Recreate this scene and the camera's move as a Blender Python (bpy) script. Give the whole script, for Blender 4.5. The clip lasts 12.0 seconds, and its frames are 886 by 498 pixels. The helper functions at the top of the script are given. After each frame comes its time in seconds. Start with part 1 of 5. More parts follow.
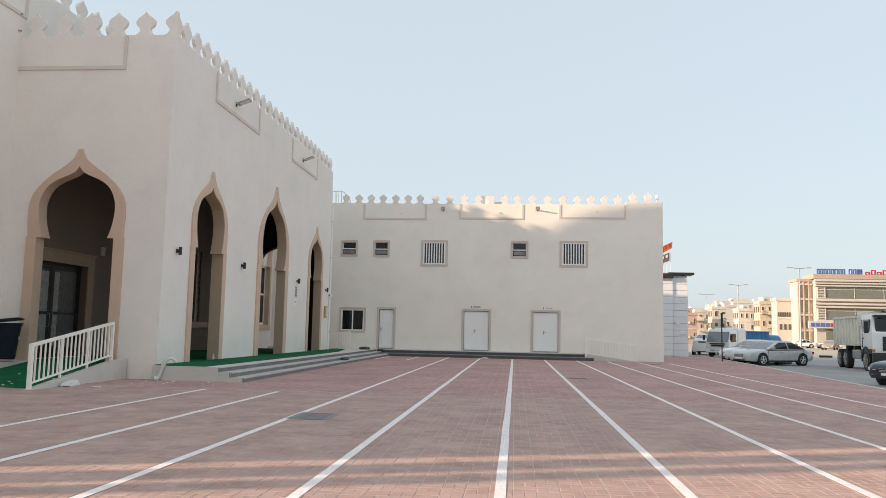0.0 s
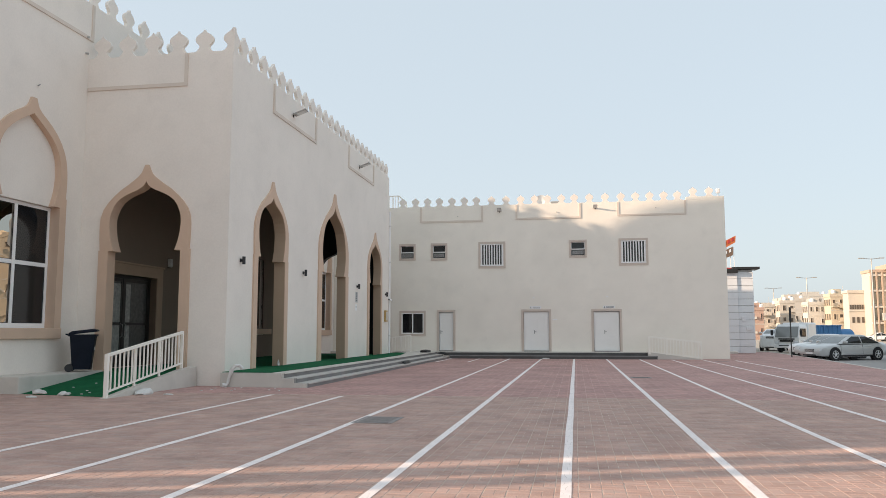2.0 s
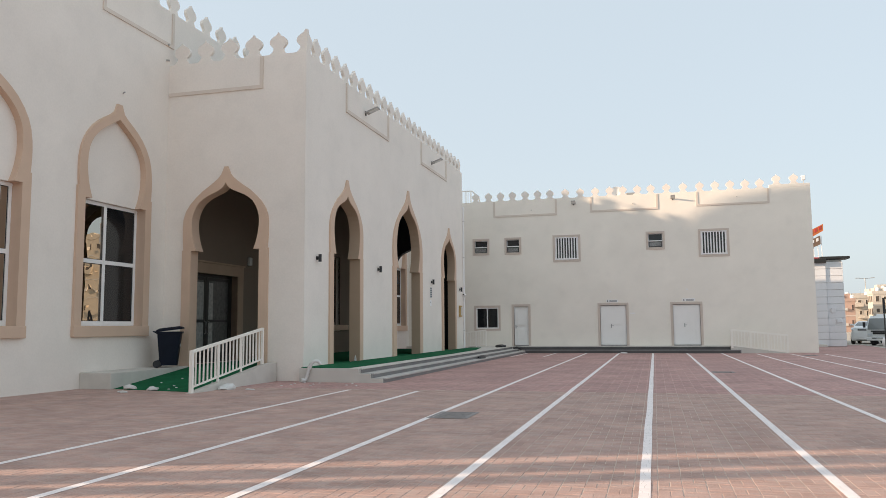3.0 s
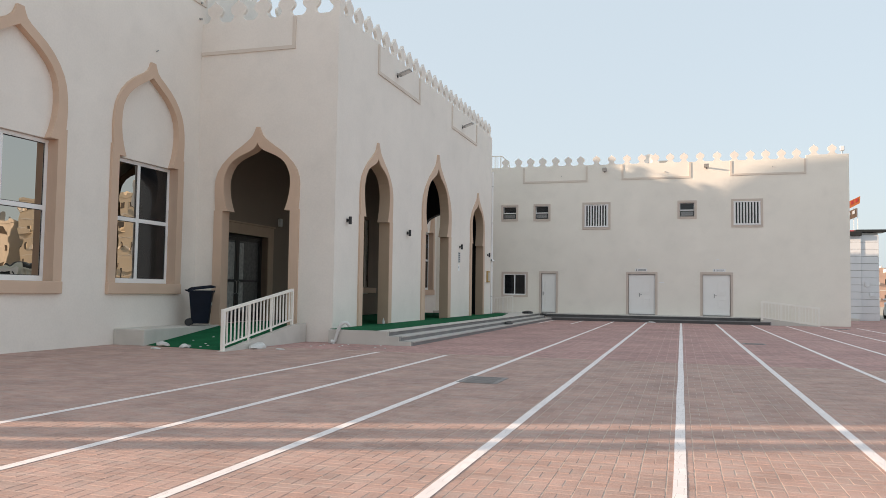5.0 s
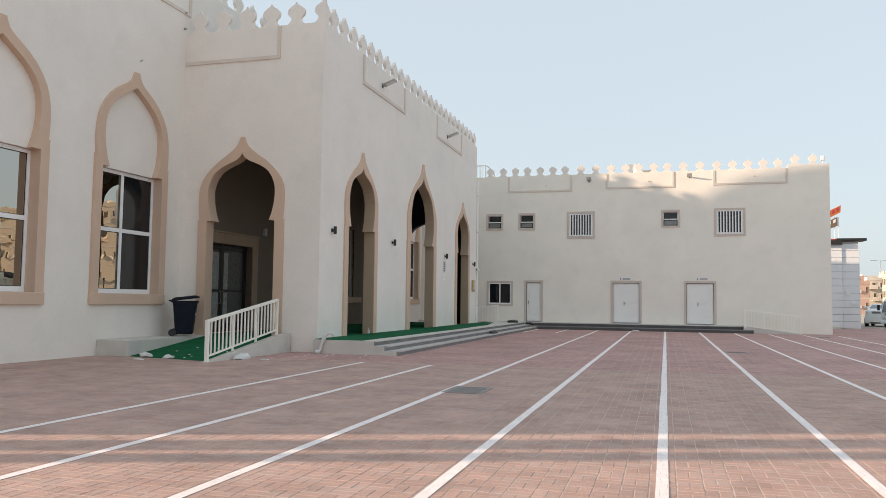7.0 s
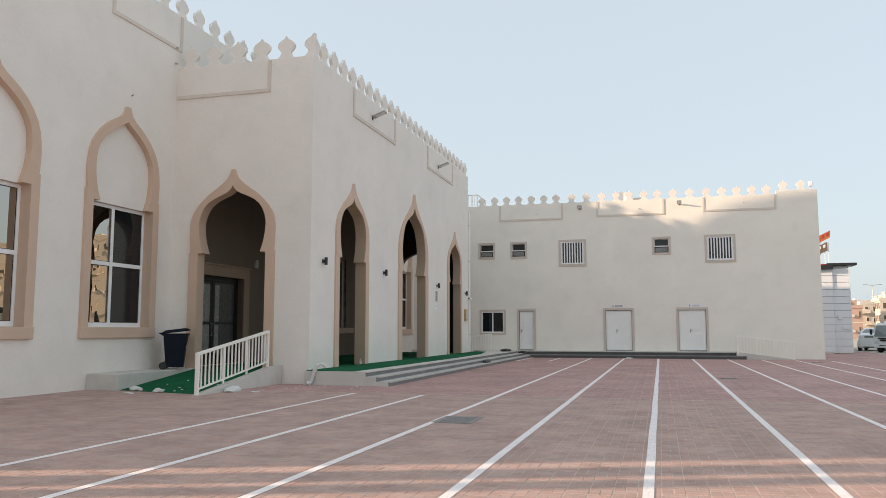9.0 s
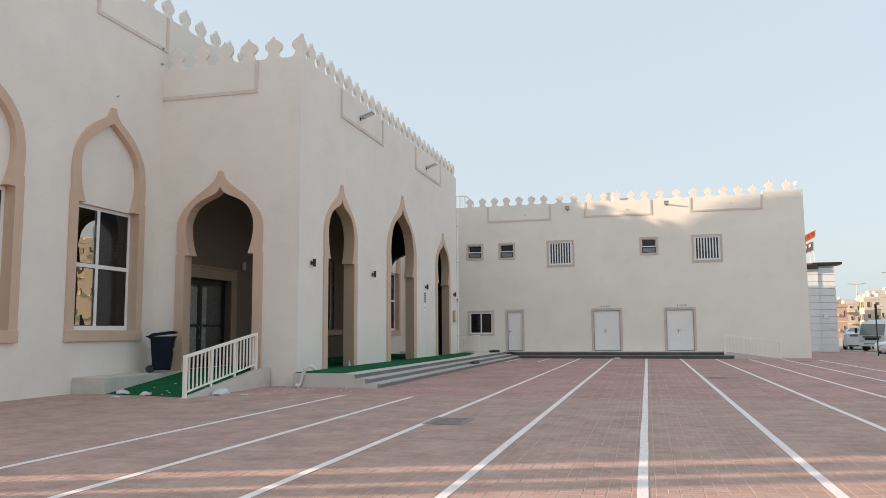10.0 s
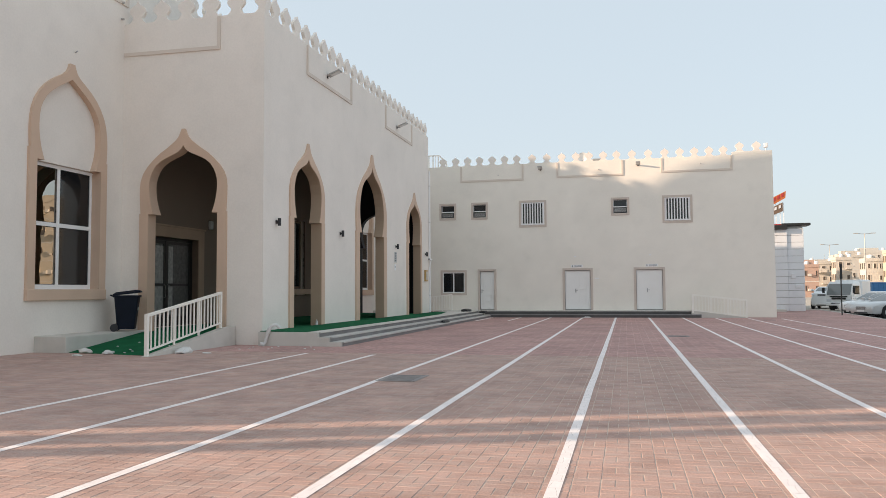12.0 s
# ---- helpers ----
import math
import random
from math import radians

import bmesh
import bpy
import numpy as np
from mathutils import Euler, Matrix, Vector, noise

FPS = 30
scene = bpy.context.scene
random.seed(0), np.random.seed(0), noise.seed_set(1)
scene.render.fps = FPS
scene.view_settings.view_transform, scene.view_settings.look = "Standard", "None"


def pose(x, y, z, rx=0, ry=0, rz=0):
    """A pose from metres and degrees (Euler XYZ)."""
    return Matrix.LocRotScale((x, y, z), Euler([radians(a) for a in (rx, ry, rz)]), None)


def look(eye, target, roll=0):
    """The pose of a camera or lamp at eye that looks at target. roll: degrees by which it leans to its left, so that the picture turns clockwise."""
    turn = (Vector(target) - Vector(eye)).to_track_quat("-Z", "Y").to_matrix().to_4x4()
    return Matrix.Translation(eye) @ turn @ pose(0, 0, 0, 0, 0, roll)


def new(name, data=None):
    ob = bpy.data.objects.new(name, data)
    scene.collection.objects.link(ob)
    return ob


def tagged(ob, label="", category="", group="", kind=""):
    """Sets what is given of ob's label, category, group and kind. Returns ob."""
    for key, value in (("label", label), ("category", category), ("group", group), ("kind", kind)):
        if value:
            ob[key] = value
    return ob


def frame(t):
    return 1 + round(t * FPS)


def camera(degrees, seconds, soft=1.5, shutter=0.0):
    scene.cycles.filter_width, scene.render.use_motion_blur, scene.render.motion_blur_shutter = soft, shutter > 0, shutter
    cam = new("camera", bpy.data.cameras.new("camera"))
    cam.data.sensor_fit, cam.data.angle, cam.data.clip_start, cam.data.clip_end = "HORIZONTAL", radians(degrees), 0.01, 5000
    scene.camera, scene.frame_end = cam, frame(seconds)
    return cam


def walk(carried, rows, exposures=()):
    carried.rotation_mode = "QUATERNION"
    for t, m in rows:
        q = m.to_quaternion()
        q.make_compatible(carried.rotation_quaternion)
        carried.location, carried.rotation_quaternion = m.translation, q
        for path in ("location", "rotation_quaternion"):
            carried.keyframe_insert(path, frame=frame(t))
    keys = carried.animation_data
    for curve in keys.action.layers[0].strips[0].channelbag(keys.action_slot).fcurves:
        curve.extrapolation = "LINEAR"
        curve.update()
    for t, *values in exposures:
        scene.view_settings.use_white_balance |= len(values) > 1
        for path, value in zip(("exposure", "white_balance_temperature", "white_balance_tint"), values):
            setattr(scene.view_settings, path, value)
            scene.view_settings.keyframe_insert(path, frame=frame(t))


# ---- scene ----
cam = camera(59.21, 12.0, soft=0.6)
ROWS = [
    (0, 0.000, 0.000, 1.371, 5.241, 6.010, -1.236),
    (0.5, -0.037, -0.025, 1.375, 5.733, 6.066, -1.262),
    (1, -0.004, -0.027, 1.383, 6.543, 6.389, -1.208),
    (1.5, -0.017, -0.031, 1.364, 7.664, 6.567, -0.764),
    (2, 0.002, -0.073, 1.388, 9.611, 6.090, 0.052),
    (2.5, -0.012, -0.049, 1.387, 12.345, 5.802, 0.332),
    (3, 0.020, -0.025, 1.395, 15.128, 5.734, 0.470),
    (3.2, 0.008, -0.005, 1.388, 16.023, 5.679, 0.621),
    (4.8, -0.088, 0.004, 1.394, 17.207, 3.620, -0.888),
    (5, -0.098, 0.021, 1.393, 16.966, 3.156, -0.855),
    (5.5, -0.040, 0.002, 1.421, 16.553, 2.079, -1.114),
    (6, -0.107, 0.015, 1.394, 16.200, 2.247, -1.186),
    (6.5, -0.043, -0.037, 1.409, 16.150, 2.943, -0.925),
    (7, -0.073, -0.016, 1.417, 15.907, 3.813, -0.707),
    (9, 0.032, -0.060, 1.417, 15.513, 5.973, 0.005),
    (9.5, -0.024, -0.011, 1.402, 14.982, 6.140, 0.205),
    (10, -0.025, -0.020, 1.409, 14.611, 6.075, 0.358),
    (10.5, -0.015, 0.001, 1.407, 13.815, 5.735, 0.433),
    (11, -0.006, 0.025, 1.414, 12.708, 5.300, 1.068),
    (11.5, 0.123, -0.025, 1.392, 12.749, 4.267, 1.044),
    (12, 0.407, 0.003, 1.394, 13.175, 3.118, 0.327),
]
walk(cam, [(t, pose(x, y, z, 90 + pitch, roll, yaw)) for t, x, y, z, yaw, pitch, roll in ROWS],
     exposures=[(0.0, 2.4, 7250, 14), (12.0, 2.4, 7250, 14)])

# ---- light: low hazy sun from behind the prayer hall, pale sky ----
SUN_TO = Vector((-0.938, -0.347, 0.283)).normalized()
SUN_ELEV = math.asin(SUN_TO.z)
world = bpy.data.worlds.new("sky_world")
scene.world = world
world.use_nodes = True
wn = world.node_tree.nodes
sky = wn.new("ShaderNodeTexSky")
sky.sky_type = 'NISHITA'
sky.sun_disc = False
sky.sun_elevation = SUN_ELEV
sky.sun_rotation = math.atan2(SUN_TO.x, SUN_TO.y)
sky.air_density = 1.0
sky.dust_density = 2.5
sky.ozone_density = 1.0
wn["Background"].inputs[1].default_value = 0.15
haze = wn.new("ShaderNodeMix")     # desert haze whitens the whole sky evenly
haze.data_type = 'RGBA'
haze.inputs[0].default_value = 0.94
haze.inputs[7].default_value = (0.705, 0.885, 1.045, 1)
world.node_tree.links.new(sky.outputs[0], haze.inputs[6])
world.node_tree.links.new(haze.outputs[2], wn["Background"].inputs[0])
sun_data = bpy.data.lights.new("sun", 'SUN')
sun_data.energy = 1.05
sun_data.angle = radians(0.75)
sun_data.color = (1.0, 0.82, 0.66)
sun = new("sun", sun_data)
sun.matrix_world = look(SUN_TO * 100, (0, 0, 0))


# ---- materials ----
def material(name, color, rough=0.8, metal=0.0, var=0.12, scale=3.0, fine=60.0, bump=0.15, stain=0.0, streak=0.0,
             random_obj=0.0, random_island=0.0, spec=0.5, dust=0.0, grainy=0.4):
    """A painted, plastered or stone surface: broad stains, fine grain and relief."""
    m = bpy.data.materials.new(name)
    m.use_nodes = True
    nt = m.node_tree
    n, l = nt.nodes, nt.links
    b = n["Principled BSDF"]
    b.inputs["Roughness"].default_value = rough
    b.inputs["Metallic"].default_value = metal
    b.inputs["Specular IOR Level"].default_value = spec
    geo = n.new("ShaderNodeNewGeometry")
    broad = n.new("ShaderNodeTexNoise")
    broad.inputs["Scale"].default_value = scale
    broad.inputs["Detail"].default_value = 5
    grain = n.new("ShaderNodeTexNoise")
    grain.inputs["Scale"].default_value = fine
    grain.inputs["Detail"].default_value = 3
    l.new(geo.outputs["Position"], broad.inputs["Vector"])
    l.new(geo.outputs["Position"], grain.inputs["Vector"])
    add = n.new("ShaderNodeMath")
    add.operation = 'MULTIPLY_ADD'
    add.inputs[1].default_value = grainy
    l.new(grain.outputs["Fac"], add.inputs[0])
    l.new(broad.outputs["Fac"], add.inputs[2])
    last = add.outputs[0]
    off = 0.5 + grainy / 2
    for amount, out in ((random_obj, "o"), (random_island, "i")):
        if amount:
            r = n.new("ShaderNodeObjectInfo").outputs["Random"] if out == "o" else geo.outputs["Random Per Island"]
            a2 = n.new("ShaderNodeMath")
            a2.operation = 'MULTIPLY_ADD'
            a2.inputs[1].default_value = amount
            l.new(r, a2.inputs[0])
            l.new(last, a2.inputs[2])
            last = a2.outputs[0]
            off += amount / 2
    fit = n.new("ShaderNodeMapRange")
    fit.inputs["From Min"].default_value = off - 0.35
    fit.inputs["From Max"].default_value = off + 0.35
    l.new(last, fit.inputs["Value"])
    mix = n.new("ShaderNodeMix")
    mix.data_type = 'RGBA'
    c = Vector(color)
    mix.inputs[6].default_value = (*(c * (1 - var)), 1)
    mix.inputs[7].default_value = (*(c * (1 + var)), 1)
    l.new(fit.outputs[0], mix.inputs[0])
    col = mix.outputs[2]
    if stain or streak:
        st = n.new("ShaderNodeTexNoise")
        st.inputs["Detail"].default_value = 6
        mp = n.new("ShaderNodeMapping")
        mp.inputs["Scale"].default_value = (0.7, 0.7, 0.16) if streak else (0.35, 0.35, 0.35)
        l.new(geo.outputs["Position"], mp.inputs[0])
        l.new(mp.outputs[0], st.inputs["Vector"])
        rg = n.new("ShaderNodeMapRange")
        rg.inputs["From Min"].default_value = 0.52
        rg.inputs["From Max"].default_value = 0.78
        rg.inputs["To Max"].default_value = stain or streak
        l.new(st.outputs["Fac"], rg.inputs["Value"])
        m2 = n.new("ShaderNodeMix")
        m2.data_type = 'RGBA'
        m2.inputs[7].default_value = (*(c * 0.6), 1)
        l.new(rg.outputs[0], m2.inputs[0])
        l.new(col, m2.inputs[6])
        col = m2.outputs[2]
    if dust:
        dn = n.new("ShaderNodeTexNoise")
        dn.inputs["Detail"].default_value = 8
        dn.inputs["Roughness"].default_value = 0.7
        dm = n.new("ShaderNodeMapping")
        dm.inputs["Scale"].default_value = (0.45, 1.3, 1.0)
        l.new(geo.outputs["Position"], dm.inputs[0])
        l.new(dm.outputs[0], dn.inputs["Vector"])
        dr = n.new("ShaderNodeMapRange")
        dr.inputs["From Min"].default_value = 0.45
        dr.inputs["From Max"].default_value = 0.75
        dr.inputs["To Max"].default_value = dust
        l.new(dn.outputs["Fac"], dr.inputs["Value"])
        m3 = n.new("ShaderNodeMix")
        m3.data_type = 'RGBA'
        m3.inputs[7].default_value = (0.5, 0.41, 0.37, 1)
        l.new(dr.outputs[0], m3.inputs[0])
        l.new(col, m3.inputs[6])
        col = m3.outputs[2]
    l.new(col, b.inputs["Base Color"])
    if bump:
        bp = n.new("ShaderNodeBump")
        bp.inputs["Strength"].default_value = bump
        bp.inputs["Distance"].default_value = 0.01
        l.new(add.outputs[0], bp.inputs["Height"])
        l.new(bp.outputs[0], b.inputs["Normal"])
    return m


def glass_material(name, color, rough=0.02, ior=1.9, trans=0.85):
    m = bpy.data.materials.new(name)
    m.use_nodes = True
    nt = m.node_tree
    b = nt.nodes["Principled BSDF"]
    b.inputs["Base Color"].default_value = (*color, 1)
    b.inputs["Roughness"].default_value = rough
    b.inputs["IOR"].default_value = ior
    b.inputs["Transmission Weight"].default_value = trans
    wob = nt.nodes.new("ShaderNodeTexNoise")
    wob.inputs["Scale"].default_value = 1.3
    bp = nt.nodes.new("ShaderNodeBump")
    bp.inputs["Strength"].default_value = 0.05
    bp.inputs["Distance"].default_value = 0.03
    geo = nt.nodes.new("ShaderNodeNewGeometry")
    nt.links.new(geo.outputs["Position"], wob.inputs["Vector"])
    nt.links.new(wob.outputs["Fac"], bp.inputs["Height"])
    nt.links.new(bp.outputs[0], b.inputs["Normal"])
    return m


STUCCO = material("stucco_cream", (0.885, 0.812, 0.738), 0.9, var=0.06, scale=0.7, fine=22, bump=0.3, stain=0.1, grainy=0.6)
STUCCO_A = material("stucco_off_white", (0.925, 0.862, 0.768), 0.9, var=0.06, scale=0.7, fine=22, bump=0.3, stain=0.1, grainy=0.6)
TRIM = material("trim_tan", (0.68, 0.485, 0.362), 0.85, var=0.06, scale=1.5, fine=40, bump=0.1)
TRIM_B = material("trim_pale_tan", (0.74, 0.645, 0.56), 0.85, var=0.06, scale=1.5, fine=40, bump=0.1)
TRIM_A = material("trim_dull_tan", (0.66, 0.555, 0.48), 0.85, var=0.06, scale=1.5, fine=40, bump=0.1)
WHITE = material("white_paint", (0.93, 0.91, 0.89), 0.5, var=0.03, scale=2, fine=80, bump=0.03)
RAILW = material("cream_rail_paint", (0.96, 0.91, 0.83), 0.5, var=0.05, scale=3, fine=90, bump=0.05)
BLACK = material("black_plastic", (0.018, 0.018, 0.02), 0.45, var=0.2, scale=5, fine=90, bump=0.05)
DARKMETAL = material("dark_metal", (0.05, 0.048, 0.045), 0.4, metal=0.6, var=0.2, bump=0.03)
STEEL = material("galvanised_steel", (0.4, 0.4, 0.39), 0.45, metal=0.7, var=0.1, bump=0.03)
CARPET = material("green_turf", (0.008, 0.12, 0.052), 0.98, var=0.35, scale=2.5, fine=180, bump=0.6, stain=0.2, spec=0.1)
CONCRETE = material("grey_step_stone", (0.34, 0.325, 0.305), 0.85, var=0.14, scale=1.5, fine=45, bump=0.2, stain=0.35)
CONCRETE_L = material("painted_concrete", (0.64, 0.6, 0.545), 0.88, var=0.08, scale=1.5, fine=45, bump=0.2, stain=0.3)
ASPHALT = material("dusty_asphalt", (0.36, 0.34, 0.325), 0.92, var=0.12, scale=0.35, fine=25, bump=0.2, stain=0.25)
SAND = material("sandy_ground", (0.48, 0.42, 0.35), 0.95, var=0.12, scale=0.1, fine=9, bump=0.2)
PAINT = material("road_paint_white", (0.95, 0.855, 0.825), 0.75, var=0.1, scale=7, fine=55, bump=0.25, stain=0.12)
MIRRORGLASS = glass_material("reflective_glass", (0.42, 0.395, 0.36), 0.005, 1.5, 0.0)
MIRRORGLASS.node_tree.nodes["Principled BSDF"].inputs["Metallic"].default_value = 1.0
MIRRORGLASS.node_tree.nodes["Bump"].inputs["Strength"].default_value = 0.09
DARKGLASS = glass_material("dark_glass", (0.02, 0.022, 0.025), 0.05, 1.5, 0.3)
WOOD = material("brown_door_frame", (0.2, 0.13, 0.09), 0.6, var=0.15, scale=4, fine=70, bump=0.1)
PAPER = material("notice_paper", (0.55, 0.55, 0.53), 0.8, var=0.1, scale=20, bump=0.0)
GREYINK = material("grey_ink", (0.14, 0.14, 0.15), 0.8, var=0.1, bump=0.0)
PVC = material("white_pvc", (0.72, 0.71, 0.68), 0.4, var=0.05, scale=6, bump=0.03)
IRON = material("cast_iron_cover", (0.29, 0.262, 0.25), 0.8, metal=0.0, var=0.25, scale=8, fine=60, bump=0.3)
PAVER = material("red_clay_paver", (0.475, 0.302, 0.252), 0.9, var=0.3, scale=1.4, fine=55, bump=0.5, stain=0.3, dust=0.72, grainy=0.75,
                 random_obj=0.18)
PAVER_I = material("red_clay_paver_field", (0.475, 0.302, 0.252), 0.9, var=0.3, scale=1.4, fine=55, bump=0.5, stain=0.3, dust=0.72, grainy=0.75,
                   random_island=0.18)
JOINT = material("sand_joint", (0.58, 0.46, 0.385), 0.95, var=0.2, scale=3, fine=80, bump=0.3)


def paver_sheet():
    """Far paving: basket-weave joints too fine to model, by two brick patterns in checks."""
    m = material("red_clay_paving_far", (0.465, 0.265, 0.236), 0.9, var=0.28, scale=0.6, fine=9, bump=0.3, stain=0.35, dust=0.4, grainy=1.0)
    nt = m.node_tree
    n, l = nt.nodes, nt.links
    b = n["Principled BSDF"]
    src = b.inputs["Base Color"].links[0].from_socket
    geo = n.new("ShaderNodeNewGeometry")
    br = n.new("ShaderNodeTexBrick")
    br.offset = 0.0
    br.inputs["Scale"].default_value = 1.0
    br.inputs["Brick Width"].default_value = 0.206
    br.inputs["Row Height"].default_value = 0.103
    br.inputs["Mortar Size"].default_value = 0.006
    br.inputs["Color1"].default_value = (0.82, 0.82, 0.82, 1)
    br.inputs["Color2"].default_value = (1.15, 1.1, 1.1, 1)
    br.inputs["Mortar"].default_value = (1.3, 1.4, 1.4, 1)
    l.new(geo.outputs["Position"], br.inputs["Vector"])
    mul = n.new("ShaderNodeMix")
    mul.data_type = 'RGBA'
    mul.blend_type = 'MULTIPLY'
    mul.inputs[0].default_value = 0.8
    l.new(src, mul.inputs[6])
    l.new(br.outputs["Color"], mul.inputs[7])
    l.new(mul.outputs[2], b.inputs["Base Color"])
    return m


PAVER_FAR = paver_sheet()


def crack_paint(m):
    """Joints of the blocks show as thin dark cracks through the paint."""
    nt = m.node_tree
    n, l = nt.nodes, nt.links
    b = n["Principled BSDF"]
    src = b.inputs["Base Color"].links[0].from_socket
    geo = n.new("ShaderNodeNewGeometry")
    wob = n.new("ShaderNodeTexNoise")
    wob.inputs["Scale"].default_value = 2.2
    l.new(geo.outputs["Position"], wob.inputs["Vector"])
    off = n.new("ShaderNodeVectorMath")
    off.operation = 'MULTIPLY_ADD'
    off.inputs[1].default_value = (0.16, 0.3, 0.0)
    l.new(wob.outputs["Color"], off.inputs[0])
    l.new(geo.outputs["Position"], off.inputs[2])
    br = n.new("ShaderNodeTexBrick")
    br.inputs["Scale"].default_value = 1.0
    br.inputs["Brick Width"].default_value = 0.103
    br.inputs["Row Height"].default_value = 0.206
    br.inputs["Mortar Size"].default_value = 0.0014
    br.inputs["Color1"].default_value = (1, 1, 1, 1)
    br.inputs["Color2"].default_value = (0.93, 0.93, 0.93, 1)
    br.inputs["Mortar"].default_value = (0.6, 0.56, 0.53, 1)
    l.new(off.outputs[0], br.inputs["Vector"])
    mul = n.new("ShaderNodeMix")
    mul.data_type = 'RGBA'
    mul.blend_type = 'MULTIPLY'
    mul.inputs[0].default_value = 1.0
    l.new(src, mul.inputs[6])
    l.new(br.outputs["Color"], mul.inputs[7])
    l.new(mul.outputs[2], b.inputs["Base Color"])


crack_paint(PAINT)


# ---- mesh helpers ----
class Shape:
    """Vertices and faces of one mesh, put together from simple solids."""

    def __init__(self):
        self.v, self.f = [], []

    def add(self, verts, faces):
        k = len(self.v)
        self.v += [tuple(p) for p in verts]
        self.f += [tuple(i + k for i in face) for face in faces]
        return self

    def box(self, a, b, c=0.0):
        """A box from corner a to corner b, with edges chamfered by c."""
        lo = [min(p, q) for p, q in zip(a, b)]
        hi = [max(p, q) for p, q in zip(a, b)]
        if c <= 0:
            v = [(x, y, z) for x in (lo[0], hi[0]) for y in (lo[1], hi[1]) for z in (lo[2], hi[2])]
            return self.add(v, [(0, 1, 3, 2), (4, 6, 7, 5), (0, 4, 5, 1), (2, 3, 7, 6), (0, 2, 6, 4), (1, 5, 7, 3)])
        bm = bmesh.new()
        bmesh.ops.create_cube(bm, size=1.0)
        for p in bm.verts:
            p.co = Vector([l + (q + 0.5) * (h - l) for q, l, h in zip(p.co, lo, hi)])
        c = min(c, 0.45 * min(h - l for l, h in zip(lo, hi)))
        bmesh.ops.bevel(bm, geom=bm.edges[:], offset=c, segments=2, affect='EDGES', profile=0.5)
        bm.verts.index_update()
        self.add([p.co for p in bm.verts], [[p.index for p in face.verts] for face in bm.faces])
        bm.free()
        return self

    def prism(self, loops, w0, w1, at):
        """The area inside the first loop and outside the others, from depth w0 to w1; at(u, v, w) gives the place."""
        from mathutils.geometry import tessellate_polygon
        flat = [p for loop in loops for p in loop]
        tris = tessellate_polygon([[Vector((u, v, 0)) for u, v in loop] for loop in loops])
        n = len(flat)
        verts = [at(u, v, w0) for u, v in flat] + [at(u, v, w1) for u, v in flat]
        faces = [tuple(t) for t in tris] + [tuple(i + n for i in reversed(t)) for t in tris]
        k = 0
        for loop in loops:
            m = len(loop)
            faces += [(k + i, k + (i + 1) % m, n + k + (i + 1) % m, n + k + i) for i in range(m)]
            k += m
        return self.add(verts, faces)

    def tube(self, path, r, n=10, cap=True):
        """A round bar along points; r is one radius or one for each point."""
        path = [Vector(p) for p in path]
        rs = r if isinstance(r, (list, tuple)) else [r] * len(path)
        rings = []
        for i, p in enumerate(path):
            d = (path[min(i + 1, len(path) - 1)] - path[max(i - 1, 0)]).normalized()
            q = d.to_track_quat('Z', 'X')
            rings.append([p + q @ Vector((rs[i] * math.cos(2 * math.pi * k / n), rs[i] * math.sin(2 * math.pi * k / n), 0))
                          for k in range(n)])
        faces = [(i * n + k, i * n + (k + 1) % n, (i + 1) * n + (k + 1) % n, (i + 1) * n + k)
                 for i in range(len(path) - 1) for k in range(n)]
        if cap:
            faces += [tuple(reversed(range(n))), tuple(range((len(path) - 1) * n, len(path) * n))]
        return self.add([p for ring in rings for p in ring], faces)

    def loft(self, rings, cap=True):
        """A skin over rings of equally many points."""
        n = len(rings[0])
        faces = [(i * n + k, i * n + (k + 1) % n, (i + 1) * n + (k + 1) % n, (i + 1) * n + k)
                 for i in range(len(rings) - 1) for k in range(n)]
        if cap:
            faces += [tuple(reversed(range(n))), tuple(range((len(rings) - 1) * n, len(rings) * n))]
        return self.add([p for ring in rings for p in ring], faces)

    def mesh(self, name, mat, smooth=False):
        me = bpy.data.meshes.new(name)
        me.from_pydata(self.v, [], self.f)
        bm = bmesh.new()
        bm.from_mesh(me)
        bmesh.ops.recalc_face_normals(bm, faces=bm.faces[:])
        bm.to_mesh(me)
        bm.free()
        me.materials.append(mat)
        if smooth:
            me.polygons.foreach_set("use_smooth", [True] * len(me.polygons))
            me.set_sharp_from_angle(angle=radians(35))
        return me


def part(name, shape, mat, parent=None, label="", smooth=False):
    ob = new(name, shape.mesh(name, mat, smooth))
    ob.parent = parent
    if label:
        tagged(ob, label)
    return ob


def thing(name, label, category, group="", at=(0, 0, 0), rz=0.0, kind=""):
    ob = new(name)
    ob.empty_display_size = 0.2
    ob.matrix_world = pose(*at, 0, 0, rz)
    return tagged(ob, label, category, group, kind)


def piece(name, mesh, parent, m):
    """One of many alike parts that share a mesh."""
    ob = new(name, mesh)
    ob.parent = parent
    ob.matrix_basis = m
    return ob


def box(a, b, c=0.0):
    return Shape().box(a, b, c)


